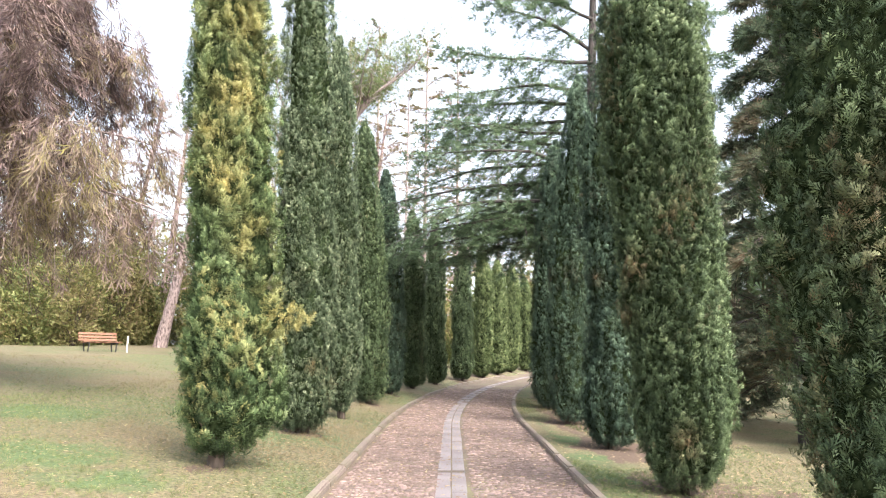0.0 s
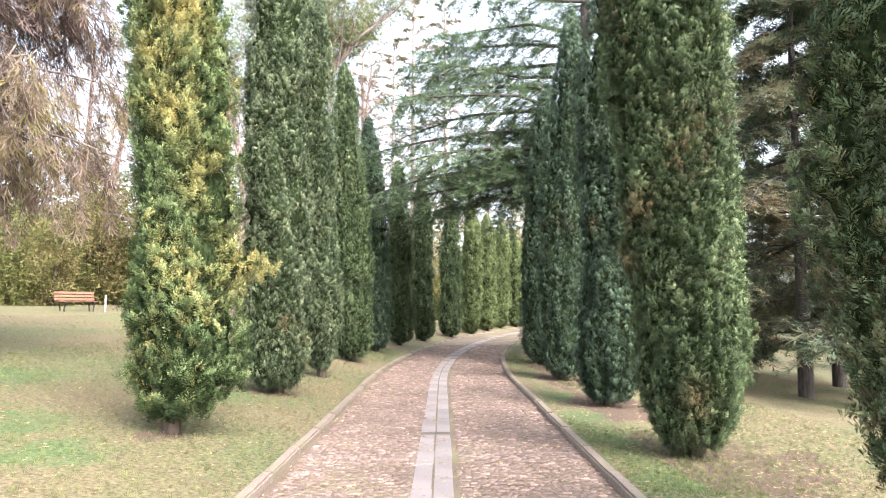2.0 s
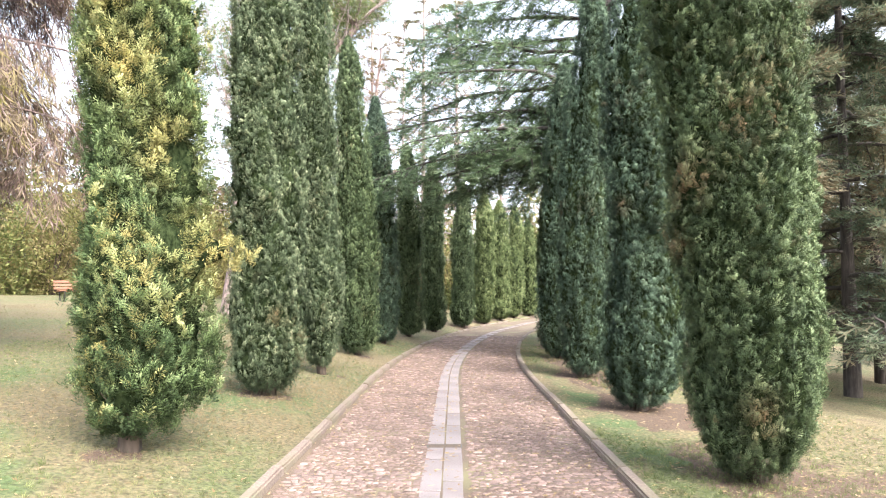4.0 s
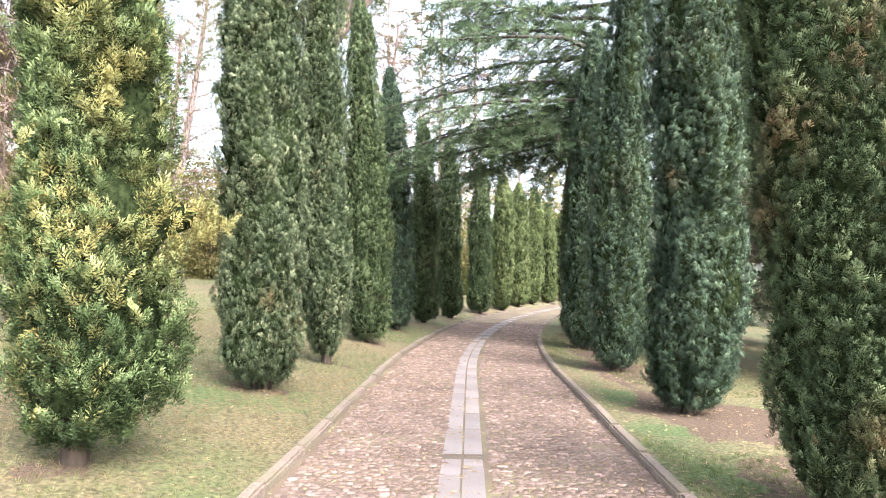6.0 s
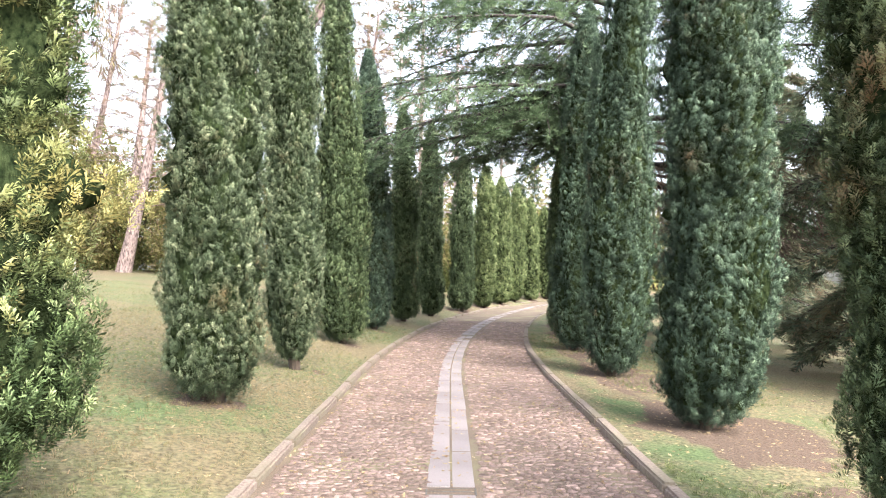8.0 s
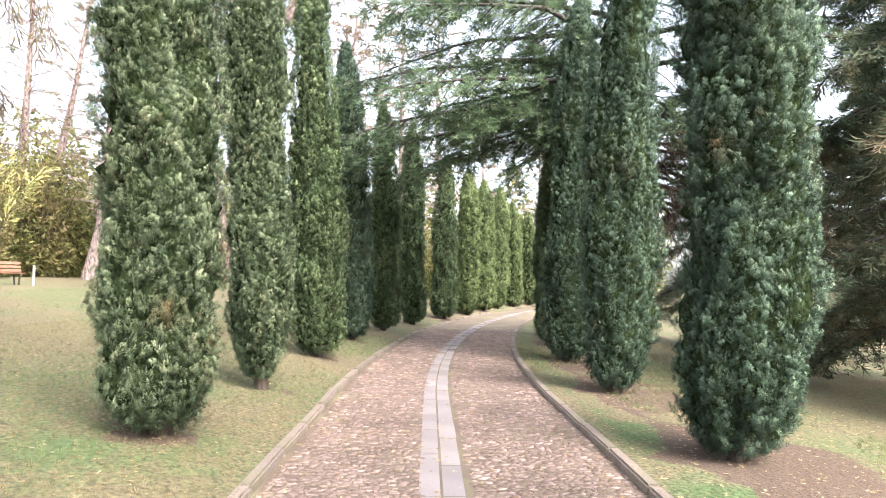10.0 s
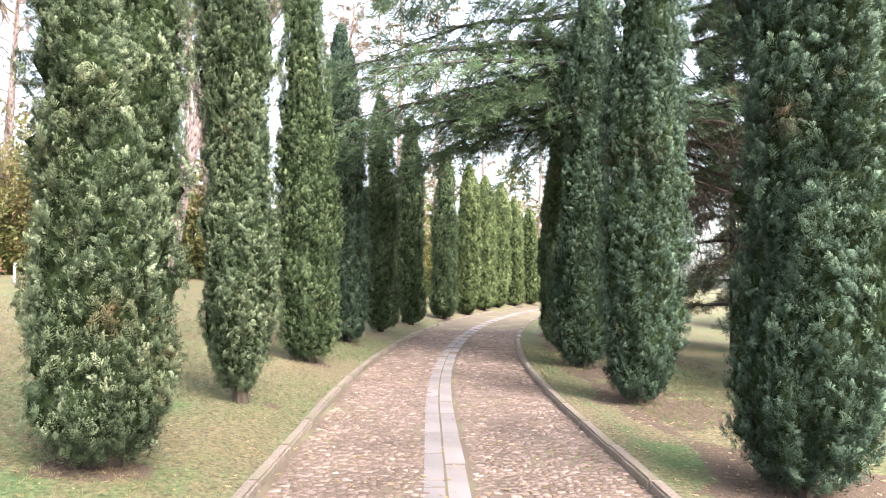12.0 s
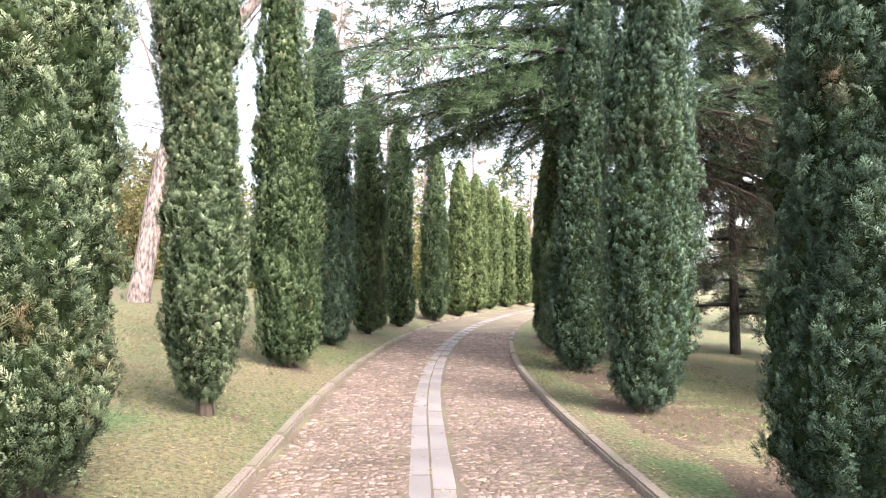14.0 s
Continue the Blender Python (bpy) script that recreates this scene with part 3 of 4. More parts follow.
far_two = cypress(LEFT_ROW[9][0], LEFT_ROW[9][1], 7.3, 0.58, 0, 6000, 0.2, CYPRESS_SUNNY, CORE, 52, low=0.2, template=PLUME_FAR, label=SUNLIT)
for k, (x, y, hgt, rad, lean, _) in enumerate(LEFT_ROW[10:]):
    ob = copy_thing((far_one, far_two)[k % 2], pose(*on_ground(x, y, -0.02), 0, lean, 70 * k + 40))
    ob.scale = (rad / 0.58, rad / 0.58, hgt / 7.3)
for k, (x, y, hgt, rad, lean, _) in enumerate(RIGHT_ROW):
    kw = [dict(count=10500, length=0.145, material=CYPRESS, lobes=0.07, age=(0.5, 0.9), spots=[(-130, 2.6, 0.4, 0.5)], jag=0.12),
          dict(count=13000, length=0.125, material=CYPRESS, lobes=0.15, age=(0.35, 1.0), spots=[(-152, 2.75, 0.19, 0.95), (-175, 2.2, 0.14, 0.8), (-105, 0.7, 0.2, 0.6)], jag=0.09),
          dict(count=12500, length=0.12, material=CYPRESS_BLUE, lobes=0.14, age=(0.3, 1.1), spots=[(-140, 3.0, 0.12, 0.6)]),
          dict(count=10000, length=0.12, material=CYPRESS_BLUE, age=(0.3, 1.2), low=0.32),
          dict(count=8000, length=0.135, material=CYPRESS_BLUE, age=(0.3, 1.2), low=0.25),
          dict(count=8000, length=0.18, low=0.3, material=CYPRESS, age=(0.3, 1.2), template=PLUME_MID),
          dict(count=8000, length=0.18, low=0.3, material=CYPRESS, age=(0.3, 1.2), template=PLUME_MID)][k]
    cypress(x, y, hgt, rad, lean, core=CORE, seed=70 + k, label=PLAIN, **kw)


# ---- limbed trees ----
def curve_limb(start, az, length, rise, droop, steps=9, sway=0.05, r=rng):
    t = np.linspace(0, 1, steps)
    c, s = math.cos(radians(az)), math.sin(radians(az))
    side = np.cumsum(r.normal(size=steps)) * sway * length / steps
    out = length * t
    z = rise * t - droop * t * t
    return np.array(start) + np.stack([c * out - s * side, s * out + c * side, z], -1)


def limbed_tree(name, category, label, base, trunk_pts, r0, r1, limbs, leaf, bark, template, spray_len, sub=18, sub_len=0.42, per=20, hang=0.25, bare_to=0.15, seed=1, group="", age=0.2, flat=0.25, limb_r=0.055, strand=False, trunk_sides=12, split=False, dead=()):
    """A tree with a tapered trunk, named limbs, side twigs along each limb and sprays on the twigs."""
    r = np.random.default_rng(seed)
    root = tagged(new(name), label, category, group=group)
    root.matrix_basis = pose(*base)
    wood = Wood()
    trunk_pts = np.asarray(trunk_pts, float)
    wood.limb(trunk_pts, r0, r1, trunk_sides, 0.05)
    add("trunk", wood.mesh("trunk", bark), root)
    wood = Wood()
    P, A, S = [], [], []
    for z, az, length, rise, droop in limbs:
        k = np.array([np.interp(z, trunk_pts[:, 2], trunk_pts[:, i]) for i in range(3)])
        q = curve_limb(k, az, length, rise, droop, 10, 0.25, r)
        if split:
            bough = Wood()
            bough.limb(q, limb_r * (0.5 + length / 7), 0.012, 6, 0.1)
            add("limb", bough.mesh("limb", bark), root)
        else:
            wood.limb(q, limb_r * (0.5 + length / 7), 0.012, 6, 0.1)
        tan = unit(np.gradient(q, axis=0))
        for j in range(sub):
            t = bare_to + (1 - bare_to) * (j + r.random()) / sub
            o = np.array([np.interp(t, np.linspace(0, 1, 10), q[:, i]) for i in range(3)])
            d = tan[min(9, int(t * 10))]
            sidev = unit(np.cross(d, (0, 0, 1.0))) * (1 if j % 2 else -1)
            way = unit(d * r.uniform(0.35, 0.9) + sidev * r.uniform(0.5, 1.0) + np.array((0, 0, r.normal() * flat)))
            m = length * sub_len * r.uniform(0.5, 1.0) * (1.15 - 0.75 * t)
            if strand:
                way = unit(way * r.uniform(0.4, 1.2) + np.array((0, 0, -0.8)))
                o = o + r.normal(size=3) * (0.3, 0.3, 0.12)
            tt = np.linspace(0, 1, 4)[:, None]
            twig = o + way * m * tt + np.array((0, 0, -hang * m)) * tt ** 2
            wood.limb(twig, 0.012 + 0.006 * m, 0.004, 3, 0.1)
            s = r.random(per) ** 0.8
            P.append(o + way * m * s[:, None] + np.array((0, 0, -hang * m)) * s[:, None] ** 2 + r.normal(size=(per, 3)) * 0.05 * spray_len / 0.3)
            sv = np.cross(way, (0, 0, 1.0))
            A.append(way + sv * r.uniform(-1, 1, per)[:, None] + np.array((0, 0, -hang * 0.6)) + r.normal(size=(per, 3)) * 0.25)
            S.append(np.tile((0.1, 0.05, 1.0), (per, 1)) + r.normal(size=(per, 3)) * 0.35)
    twigs = Wood()
    for z, az, length, rise, droop in dead:
        k = np.array([np.interp(z, trunk_pts[:, 2], trunk_pts[:, i]) for i in range(3)])
        q = curve_limb(k, az, length, rise, droop, 10, 0.3, r)
        bough = Wood()
        bough.limb(q, limb_r * 0.9, 0.01, 6, 0.1)
        add("dead_limb", bough.mesh("dead_limb", DEAD_WOOD), root, "bare brown dead limb")
        for j in range(60):
            t = r.uniform(0.15, 1.0)
            o = np.array([np.interp(t, np.linspace(0, 1, 10), q[:, i]) for i in range(3)])
            way = unit(unit(q[-1] - q[0]) * r.uniform(0.3, 1.0) + r.normal(size=3) * (0.6, 0.6, 0.35) + (0, 0, -0.25))
            m = r.uniform(0.5, 1.5) * (1.3 - 0.7 * t)
            tt = np.linspace(0, 1, 5)[:, None]
            twig = o + way * m * tt + np.array((0, 0, -0.35 * m)) * tt ** 2
            twigs.limb(twig, 0.015, 0.005, 3, 0.1)
            for _ in range(3):
                b = twig[r.integers(1, 5)]
                twigs.limb(b + unit(way + r.normal(size=3) * 0.7 + (0, 0, -0.4)) * r.uniform(0.2, 0.55) * np.linspace(0, 1, 3)[:, None], 0.008, 0.004, 3, 0.1)
    if dead:
        add("dead_twigwork", twigs.mesh("dead_twigwork", DEAD_WOOD), root, "tangle of bare brown dead twigs", kind="stuff")
    add("twigwork" if split else "branchwork", wood.mesh("branchwork", bark), root, kind="stuff")
    P, A, S = map(np.concatenate, (P, A, S))
    n = len(P)
    field = waves(10, (0.9, 0.9, 0.9), seed + 5)(P)
    add("foliage", sprays("foliage", P, A, spray_len * r.uniform(0.6, 1.3, n), template, leaf, 0.45 + 0.22 * r.normal(size=n) + 0.12 * field, np.clip(age + 0.35 * field + 0.25 * r.normal(size=n), 0, 1) if age else np.zeros(n), S), root, kind="stuff")
    return root


# the great cedar behind the right-hand row: limbs reach over the drive
cedar_limbs = [(5.6, 186, 4.2, 0.6, 1.2), (6.4, 200, 4.0, 0.4, 1.0), (6.8, 178, 4.4, 0.6, 1.3), (7.6, 192, 4.0, 0.4, 1.0), (6.1, 208, 4.6, 0.5, 1.4), (5.9, 181, 6.8, 0.5, 1.5), (7.3, 188, 7.2, 1.0, 1.8), (8.2, 170, 6.4, 0.8, 1.4), (9.2, 198, 6.0, 0.7, 1.0), (10.4, 176, 5.4, 0.6, 0.6), (6.6, 215, 6.6, 0.9, 1.7),
               (6.2, 195, 7.2, 0.9, 2.1), (6.9, 172, 6.6, 1.2, 2.0), (6.0, 160, 5.5, 0.5, 1.4), (7.8, 205, 6.5, 1.5, 1.6), (8.8, 185, 5.8, 1.3, 1.4), (9.8, 160, 5.2, 0.6, 0.6),
               (11.0, 190, 4.8, -0.4, 0.3), (12.0, 182, 5.2, -0.9, -1.1), (12.6, 200, 4.6, 1.8, 0.3), (13.6, 170, 4.0, 2.2, 0.2), (14.6, 215, 3.6, 1.8, 0.4),
               (5.6, 300, 5.5, 0.6, 1.4), (6.2, 335, 5.8, 0.4, 2.2), (5.0, 320, 5.6, -0.4, 1.6), (4.4, 345, 5.6, -0.6, 1.2), (7.4, 320, 5.8, 1.0, 1.4), (8.6, 290, 5.0, 1.0, 0.8), (8.2, 350, 5.4, 1.2, 1.2), (9.6, 310, 4.8, 0.8, 0.8),
               (10.8, 330, 4.6, 1.0, 0.6), (11.8, 300, 4.2, 1.0, 0.6), (12.8, 350, 4.0, 1.0, 0.4), (7.0, 60, 5.5, 1.2, 1.6), (8.6, 100, 5.0, 1.2, 1.2), (10.2, 40, 4.6, 1.2, 0.8), (12.0, 80, 4.0, 1.2, 0.6), (6.4, 120, 6.0, 0.8, 1.9), (7.4, 140, 6.2, 0.8, 1.7), (13.8, 30, 3.2, 1.2, 0.2), (15.2, 130, 2.8, 1.2, 0.2), (15.6, 280, 2.6, 1.0, 0.2)]
dead_limbs = [(5.4, 318, 4.6, -0.5, 1.6), (5.0, 330, 4.4, -0.9, 1.2), (4.6, 308, 4.2, -0.7, 1.3), (4.2, 322, 4.0, -0.8, 0.9), (5.8, 300, 4.6, -0.2, 1.7), (4.8, 345, 4.0, -0.6, 1.2), (5.6, 338, 4.8, -0.1, 1.9)]
limbed_tree("cedar", "cedar", "large dark cedar with wide drooping limbs over the drive", on_ground(4.75, 23.3, -0.1), [(0, 0, 0), (0.02, 0, 3), (0.08, 0.05, 7), (0.25, 0, 11), (0.5, 0, 17.5)], 0.36, 0.08, cedar_limbs, CEDAR, CEDAR_BARK, SPRAY_NEEDLE, 0.36, sub=38, sub_len=0.32, per=18, hang=0.5, bare_to=0.1, seed=3, age=0.0, split=True, limb_r=0.06, dead=dead_limbs)


def conifer_limbs(z0, z1, count, reach, rise, droop, seed):
    r = random.Random(seed)
    out = []
    for i in range(count):
        t = i / (count - 1)
        out.append((z0 + (z1 - z0) * t, i * 137.5 + r.uniform(-20, 20), reach * (1 - 0.8 * t) * r.uniform(0.8, 1.1), rise * r.uniform(0.6, 1.3), droop * (1 - 0.6 * t) * r.uniform(0.7, 1.2)))
    return out


# dark conifers on the lower lawn to the right
dark_one = limbed_tree("conifer", "conifer", "dark conifer with low drooping branches on the lawn", on_ground(9.4, 28.0, -0.1), [(0, 0, 0), (0, 0.05, 4), (0.1, 0, 13)], 0.165, 0.03, conifer_limbs(1.3, 12.4, 46, 3.3, 0.3, 1.2, 5), CONIFER, CEDAR_BARK, SPRAY_NEEDLE, 0.4, sub=24, per=16, hang=0.45, seed=8, age=0.28, group="conifers on the lower lawn")
for x, y, s, turn in ((11.2, 20.6, 1.1, 120), (8.3, 17.0, 1.0, 310), (17.5, 40.0, 1.1, 200), (20.0, 24.0, 1.3, 20), (24.0, 42.0, 1.2, 80)):
    copy_thing(dark_one, pose(*on_ground(x, y, -0.1), 0, 0, turn)).scale = (s, s, s)

# the brown weeping conifer over the left lawn
weeping = limbed_tree("weeping_conifer", "conifer", "big weeping conifer with browning pendulous foliage", on_ground(-10.4, 14.6, -0.1), [(0, 0, 0), (0, 0, 6), (0.2, 0, 15)], 0.34, 0.06, conifer_limbs(4.4, 14.5, 60, 5.0, 0.8, 1.2, 9), LARCH, PINE_BARK, SPRAY_STRAND, 0.42, sub=36, sub_len=0.45, per=32, hang=0.7, seed=12, age=0.12, strand=True, split=True, limb_r=0.035)


# ---- pines ----
def umbrella_pine(base, lean, height, crown_r, seed, label):
    r = np.random.default_rng(seed)
    root = tagged(new("pine"), label, "pine", group="pines on the left lawn")
    root.matrix_basis = pose(*base)
    z = np.linspace(0, height * 0.8, 12)
    pts = np.stack([lean * (z / height) ** 2.1 + 0.12 * np.sin(z * 0.7), 0.1 * np.sin(z * 0.5), z], -1)
    wood = Wood()
    wood.limb(pts, 0.37, 0.14, 14, 0.06)
    add("trunk", wood.mesh("trunk", PINE_BARK), root, "pinkish grey furrowed bark")
    wood = Wood()
    P = []
    for k in range(46):
        t = 0.42 + 0.58 * r.random()
        o = pts[min(11, int(t * 11.99))]
        az = k * 137.5
        reach = crown_r * r.uniform(0.75, 1.05) * (0.75 + 0.25 * math.sin(k))
        q = curve_limb(o, az, reach, (height - o[2]) * r.uniform(0.45, 0.95), 0.3, 8, 0.3, r)
        wood.limb(q, 0.06, 0.012, 6)
        for j in range(11):
            s = r.uniform(0.35, 1.0)
            b = np.array([np.interp(s, np.linspace(0, 1, 8), q[:, i]) for i in range(3)])
            e = b + r.normal(size=3) * (0.5, 0.5, 0.3) + (0, 0, 0.45)
            wood.limb(np.linspace(b, e, 4), 0.016, 0.006, 4)
            if s > 0.55:
                P.append(e + r.normal(size=(90, 3)) * (0.4, 0.4, 0.24))
    add("branchwork", wood.mesh("branchwork", PALE_BARK), root, "bare reddish branches radiating under the crown")
    P = np.concatenate(P)
    n = len(P)
    add("foliage", sprays("foliage", P, r.normal(size=(n, 3)) + (0, 0, 0.9), 0.19 * r.uniform(0.6, 1.3, n), SPRAY_THIN, PINE, 0.55 + 0.22 * r.normal(size=n), np.clip(0.1 + 0.2 * r.normal(size=n), 0, 1)), root)


umbrella_pine(on_ground(-9.2, 30.8, -0.1), 8.4, 15.6, 3.9, 31, "leaning umbrella pine with furrowed pinkish trunk on the lawn")
tall_limbs = conifer_limbs(3.5, 16.0, 40, 3.6, 1.0, 0.6, 15)
tall_one = limbed_tree("pine", "pine", "tall thin pine with sparse reddish branches on the lawn", on_ground(-17.5, 41.0, -0.1), [(0, 0, 0), (0.4, 0, 2), (1.1, 0, 6), (1.9, 0, 11), (2.6, 0, 17)], 0.42, 0.07, tall_limbs, PINE, PINE_BARK, SPRAY_THIN, 0.36, sub=9, per=7, hang=0.15, seed=16, age=0.6, group="pines on the left lawn")
for x, y, s, turn in ((-19.5, 45.0, 1.0, 90), (-12.0, 47.0, 1.1, 200), (-8.0, 52.0, 1.15, 30), (-26.0, 40.0, 0.9, 140), (-22.6, 43.0, 0.95, 310), (-24.8, 48.0, 1.1, 20), (-29.0, 46.0, 1.05, 250), (-15.2, 50.0, 1.1, 120)):
    copy_thing(tall_one, pose(*on_ground(x, y, -0.1), 0, 0, turn)).scale = (s, s, s)

# pale autumn larches beyond the curve
larch_limbs = conifer_limbs(3.0, 19.4, 46, 3.6, 0.7, 0.7, 21)
larch_one = limbed_tree("larch", "tree", "thin tall tree with pale yellow-green autumn foliage", on_ground(-3.4, 48.0, -0.1), [(0, 0, 0), (0.1, 0, 6), (0.2, 0, 20)], 0.22, 0.04, larch_limbs, AUTUMN, PALE_BARK, SPRAY_LEAF, 0.085, sub=14, per=32, hang=0.2, seed=22, age=0.4, group="autumn trees beyond the curve")
for x, y, s, turn in ((0.5, 55.0, 1.35, 90), (-6.0, 54.0, 1.4, 160), (4.5, 62.0, 1.15, 240), (10.0, 67.0, 1.2, 20), (-2.5, 60.0, 1.5, 300), (-9.5, 57.0, 1.4, 10)):
    copy_thing(larch_one, pose(*on_ground(x, y, -0.1), 0, 0, turn)).scale = (s, s, s)


# ---- shrubs and woods that close the lawn ----
def shrub(base, height, radius, count, size, leaf, seed, name, label, group):
    r = np.random.default_rng(seed)
    root = tagged(new(name), label, name, group=group)
    root.matrix_basis = pose(*base)
    wood = Wood()
    lumps = []
    for k in range(22):
        az, reach = k * 137.5, radius * r.uniform(0.3, 0.95)
        q = curve_limb((0.1 * r.normal(), 0.1 * r.normal(), 0), az, reach, height * r.uniform(0.25, 0.95), 0, 7, 0.5, r)
        wood.limb(q, 0.05, 0.01, 5)
        lumps.append((q[-1], r.uniform(0.25, 0.45) * radius))
        lumps.append((q[4], r.uniform(0.2, 0.35) * radius))
        lumps.append((q[3] * (1.2, 1.2, 0.4), r.uniform(0.2, 0.35) * radius))
    add("stem", wood.mesh("stem", BARK), root)
    c = np.array([l[0] for l in lumps])[r.integers(0, len(lumps), count)]
    rad = np.array([l[1] for l in lumps])[r.integers(0, len(lumps), count)]
    d = unit(r.normal(size=(count, 3)))
    p = c + d * (rad * r.random(count) ** 0.4)[:, None]
    p[:, 2] = np.abs(p[:, 2]) + 0.05
    field = waves(8, (0.8, 0.8, 0.8), seed)(p)
    add("foliage", sprays("foliage", p, d + r.normal(size=(count, 3)) * 0.6, size * r.uniform(0.6, 1.4, count), SPRAY_LEAF, leaf, 0.45 + 0.2 * r.normal(size=count) + 0.15 * field, np.clip(0.3 * field + 0.25 * r.normal(size=count), 0, 1)), root)
    return root


bush = [shrub(on_ground(-24, 44, -0.05), 6.8, 3.0, 7000, 0.25, SHRUB, 41, "shrub", "dense green shrub with yellowing leaves at the lawn's edge", "shrubs round the lawn"),
        shrub(on_ground(-28, 40, -0.05), 7.4, 3.0, 7000, 0.25, AUTUMN, 42, "shrub", "olive and brown autumn shrub at the lawn's edge", "shrubs round the lawn")]
wood_tree = shrub(on_ground(-30, 56, -0.05), 12.0, 4.5, 3000, 0.6, SHRUB, 43, "tree", "leafy woodland tree behind the lawn", "woodland trees")
r = random.Random(4)
for i in range(34):
    a = radians(62 + i * 3.4)
    R = 43 + r.uniform(-2.5, 3)
    x, y = 2 + R * math.cos(a) * 1.1, 6 + R * math.sin(a)
    s = r.uniform(0.75, 1.2)
    if x < -6:
        copy_thing(bush[i % 2], pose(*on_ground(x, y, -0.05), 0, 0, r.uniform(0, 360))).scale = (s, s, s * r.uniform(0.8, 1.15))
for i in range(20):
    a = radians(0 + i * 9.2)
    R = r.uniform(64, 80)
    x, y = 2 + R * math.cos(a), 8 + R * math.sin(a)
    s = r.uniform(0.7, 1.15)
    copy_thing(wood_tree, pose(*on_ground(x, y, -0.05), 0, 0, r.uniform(0, 360))).scale = (s, s, s)


for i, (x, y) in enumerate(((-16.0, 44.5), (-20.5, 37.0), (-22.0, 35.0), (-24.5, 34.0), (-26.5, 31.0), (-14.5, 42.0), (-5.0, 45.0), (-2.2, 46.5), (0.4, 49.0), (2.6, 52.5), (5.0, 56.5), (8.2, 60.5), (-8.5, 44.0))):
    s = 0.62 + 0.06 * (i % 3)
    copy_thing(bush[i % 2], pose(*on_ground(x, y, -0.05), 0, 0, i * 77)).scale = (s, s, s)


# ---- bench and post under the trees ----
def park_bench(base, turn):
    root = tagged(new("bench"), "reddish wooden slatted park bench with dark iron legs", "bench")
    root.matrix_basis = pose(*base, 0, 0, turn)
    for i in range(3):
        bm = bmesh.new()
        box(bm, (1.8, 0.035, 0.11), (0, 0.2 + i * 0.03, 0.54 + i * 0.145), (-12, 0, 0), bevel=0.01)
        part("back_slat", bm, BENCH_WOOD, root)
    for i in range(3):
        bm = bmesh.new()
        box(bm, (1.8, 0.12, 0.035), (0, -0.25 + i * 0.15, 0.44 - i * 0.012), bevel=0.01)
        part("seat_slat", bm, BENCH_WOOD, root)
    for sx in (-0.65, 0.65):
        bm = bmesh.new()
        box(bm, (0.05, 0.5, 0.05), (sx, -0.08, 0.39), bevel=0.008)
        box(bm, (0.05, 0.05, 0.44), (sx, -0.27, 0.2), (12, 0, 0), bevel=0.008)
        box(bm, (0.05, 0.05, 0.44), (sx, 0.16, 0.2), (-14, 0, 0), bevel=0.008)
        box(bm, (0.05, 0.04, 0.52), (sx, 0.255, 0.64), (-12, 0, 0), bevel=0.008)
        part("leg_frame", bm, BENCH_IRON, root, "dark iron bench frame")


park_bench(on_ground(-16.3, 32.0), 56)
root = tagged(new("marker_post"), "short white post standing in the grass", "post")
root.matrix_basis = pose(*on_ground(-15.3, 32.6))
bm = bmesh.new()
box(bm, (0.07, 0.07, 0.75), (0, 0, 0.37), bevel=0.012)
part("shaft", bm, POST_PAINT, root)
bm = bmesh.new()
box(bm, (0.09, 0.09, 0.05), (0, 0, 0.765), bevel=0.015)
part("cap", bm, POST_PAINT, root)


# ---- cobbles ----
def cobble_template(r):
    """One stone in its own frame: six worn sides and a domed top."""
    a = np.arange(6) * math.pi / 3 + r.normal(size=6) * 0.16
    k = 0.5 * (1 + 0.13 * r.normal(size=6))
    low = np.stack([np.cos(a) * k, np.sin(a) * k, np.full(6, -0.5)], -1)
    top = np.stack([np.cos(a) * k * 0.86, np.sin(a) * k * 0.86, np.full(6, 0.2) + 0.05 * r.normal(size=6)], -1)
    return np.concatenate([low, top])


COB_F = np.array([[i, (i + 1) % 6, 6 + (i + 1) % 6, 6 + i] for i in range(6)] + [[6, 7, 8, 9], [6, 9, 10, 11]])
cob = np.random.default_rng(99)
shapes = np.stack([cobble_template(cob) for _ in range(24)])
centres, sizes = [], []
y = 7.6
while y < 31:
    step = 0.056 if y < 21 else 0.08
    wide = 0.076 if y < 21 else 0.11
    for lo, hi in ((-HALF_L + 0.04, -0.22), (0.22, HALF_R - 0.04)):
        o = lo + cob.random() * 0.05
        while o < hi:
            wv = wide * cob.uniform(0.55, 1.45)
            yy = y + cob.normal() * 0.014
            (px, py, pz), _ = along(yy, o + wv / 2)
            centres.append((px, py, pz + cob.normal() * 0.003))
            sizes.append((wv * 1.04, step * cob.uniform(0.9, 1.2), 0.026 * cob.uniform(0.5, 1.6)))
            o += wv
    y += step
centres, sizes = np.array(centres), np.array(sizes)
near = (centres[:, 1] > 9.4) & (centres[:, 1] < 10.2)
near &= np.cumsum(near) <= 300
pick = cob.integers(0, 24, len(centres))
rest = ~near
cv = centres[rest][:, None] + shapes[pick[rest]] * sizes[rest][:, None]
cf = COB_F[None] + 12 * np.arange(rest.sum())[:, None, None]
tagged(add("cobbles", quad_mesh("cobbles", cv.reshape(-1, 3), cf.reshape(-1, 4), COBBLE, tint=np.repeat(np.clip(0.45 + 0.32 * cob.normal(size=rest.sum()), 0, 1), 12)), drive), "small worn brown and grey cobbles", kind="stuff")
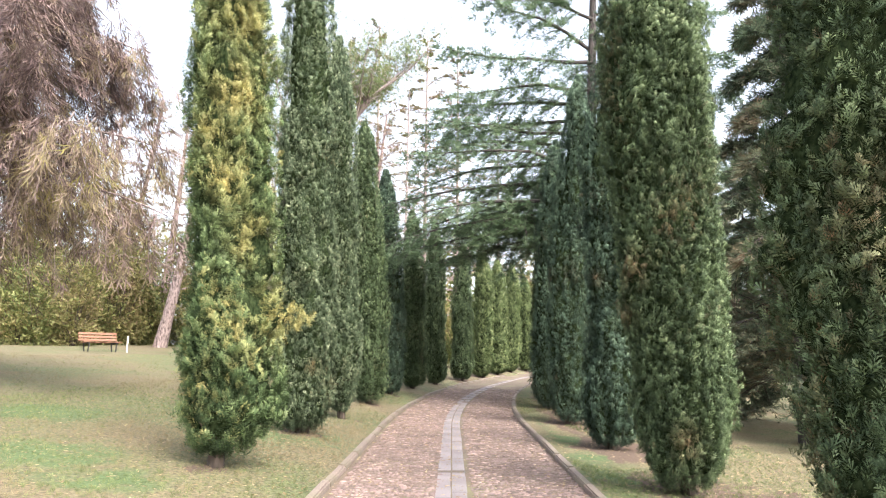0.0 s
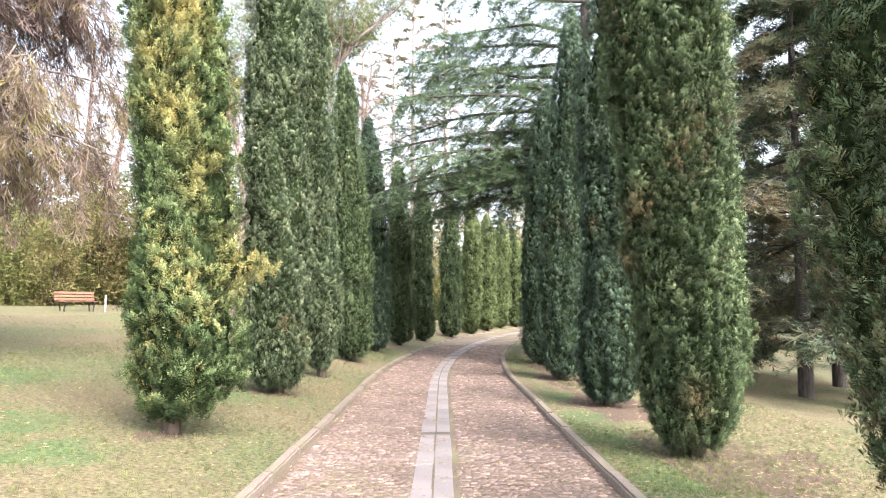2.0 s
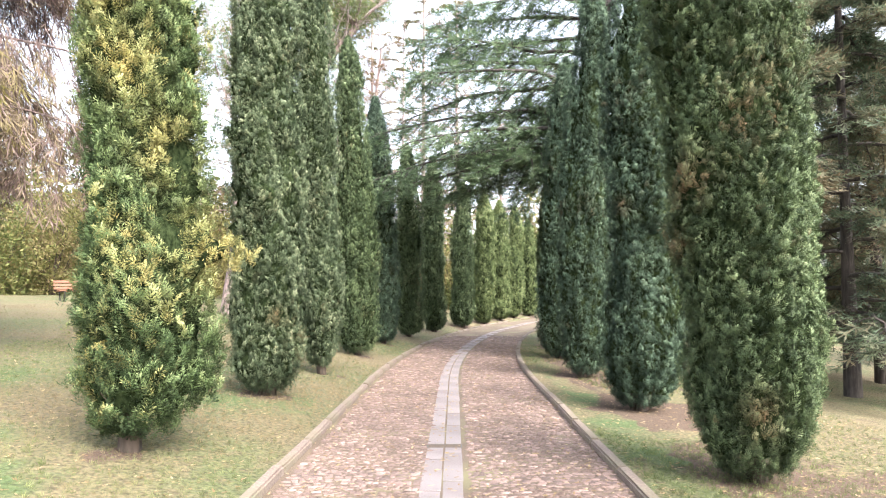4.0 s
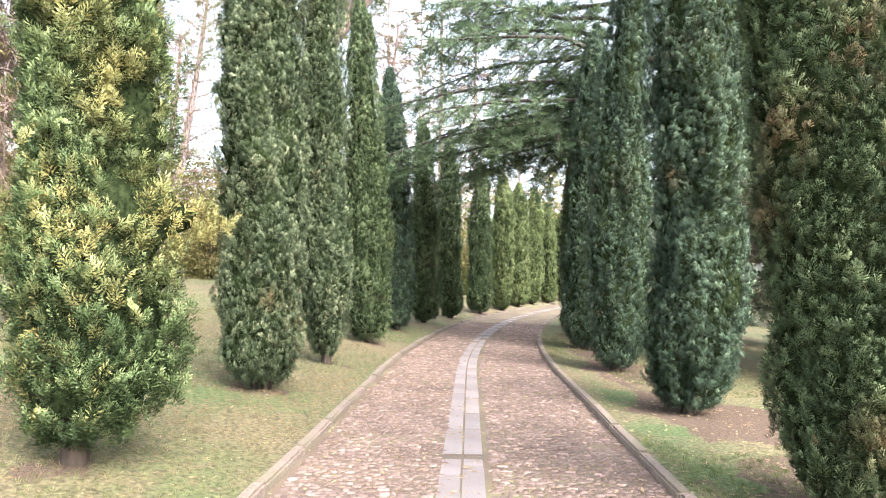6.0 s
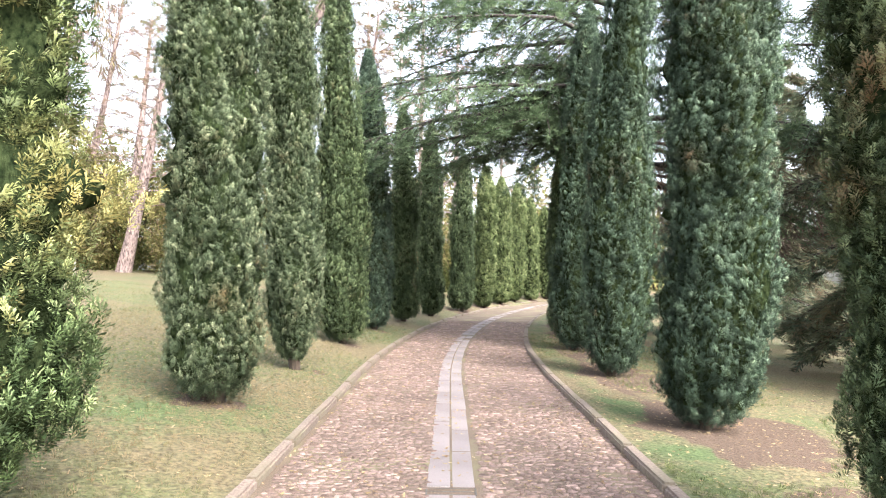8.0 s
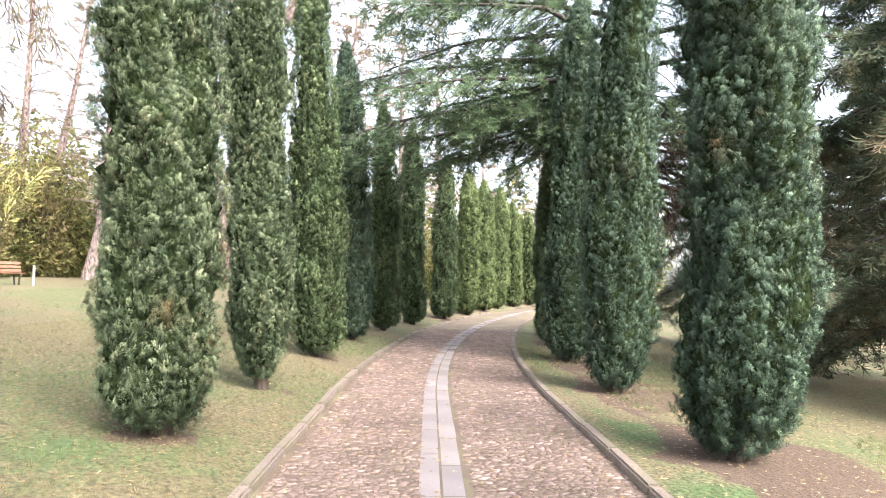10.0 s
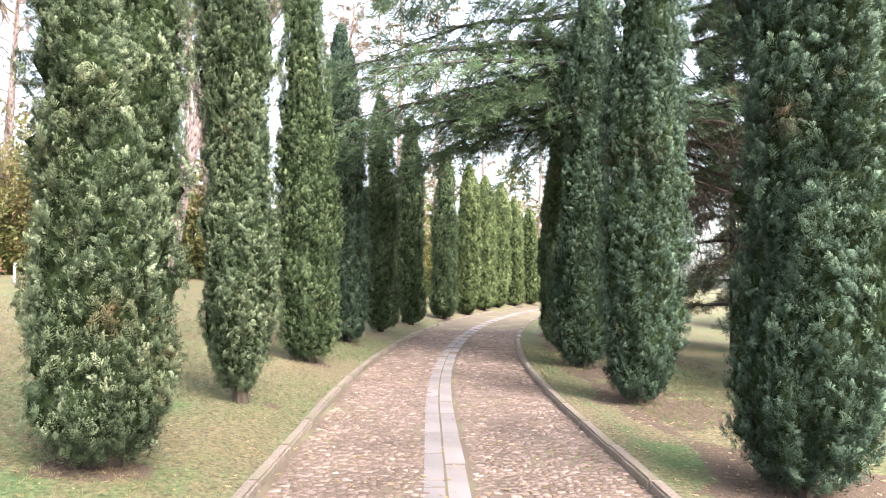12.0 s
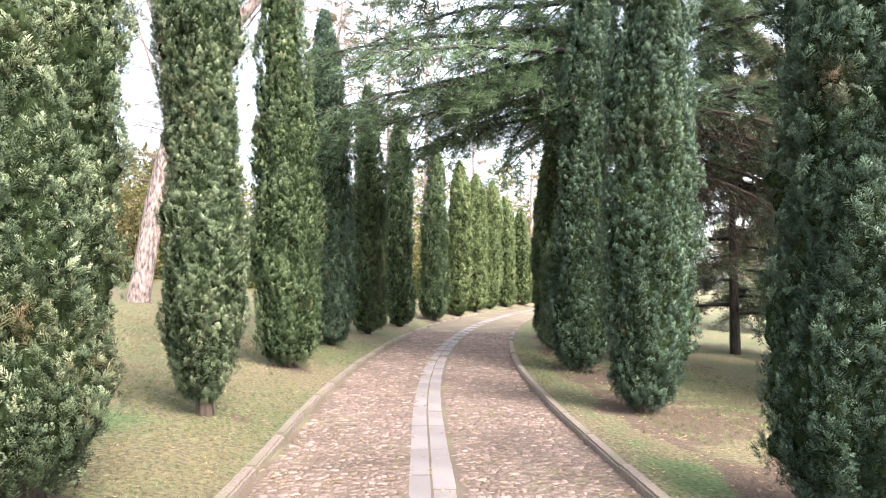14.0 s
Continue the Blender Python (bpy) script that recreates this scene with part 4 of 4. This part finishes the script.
singles = [quad_mesh("cobble", shapes[i], COB_F, COBBLE_ONE) for i in range(24)]
for k in np.flatnonzero(near):
    ob = add("cobble", singles[pick[k]], drive)
    ob.matrix_basis = pose(*centres[k]) @ Matrix.Diagonal((*sizes[k], 1))

# ---- grass and fallen leaves ----
g = np.random.default_rng(5)


def scatter(n, d0, d1, y0, y1, power=1.5):
    y = y0 + (y1 - y0) * g.random(n) ** power
    d = d0 + (d1 - d0) * g.random(n)
    x = line_x(y) + d
    return np.stack([x, y, ground_z(x, y)], -1)


blade = np.concatenate([scatter(52000, -1.66, -8.5, 4.5, 26), scatter(20000, 1.8, 6.0, 6.5, 24), scatter(26000, -7.5, -18.0, 9.0, 32, 1.2), scatter(4500, 1.8, 2.9, 8, 26)])
keepf = waves(12, (0.9, 0.9, 0.5), 77)(blade)
blade = blade[keepf > -0.7]
n = len(blade)
lush = waves(12, (0.9, 0.9, 0.5), 78)(blade) + 2.0 * clover_at(blade[:, 0], blade[:, 1])
tagged(add("grass", sprays("grass", blade, g.normal(size=(n, 3)) * 0.5 + (0, 0, 1), 0.042 * g.uniform(0.4, 1.6, n), TUFT, GRASS, 0.42 + 0.3 * g.normal(size=n) + 0.1 * lush, np.clip(0.5 - 0.4 * lush + 0.3 * g.normal(size=n) - 0.5 * (blade[:, 0] > 0), 0, 1))), "short mown grass, partly dry", "grass", kind="stuff")
fallen = np.concatenate([scatter(5200, -1.66, -7.5, 5, 26), scatter(4200, 1.8, 6, 6.5, 26)])
yy = 5 + 27 * g.random(3600) ** 1.3
dd = g.uniform(-HALF_L, HALF_R, 3600)
fallen = np.concatenate([fallen, np.stack([line_x(yy) + dd, yy, drive_z(yy) + 0.012], -1)])
n = len(fallen)
tagged(add("fallen_leaves", sprays("fallen_leaves", fallen + (0, 0, 0.006), g.normal(size=(n, 3)) * (1, 1, 0.12), 0.045 * g.uniform(0.4, 1.5, n), SPRAY_LEAF[:8], LITTER, g.random(n), 0.3 * g.random(n), g.normal(size=(n, 3)) * (0.2, 0.2, 0) + (0, 0, 1))), "dry fallen leaves and needles", "leaves", kind="stuff")
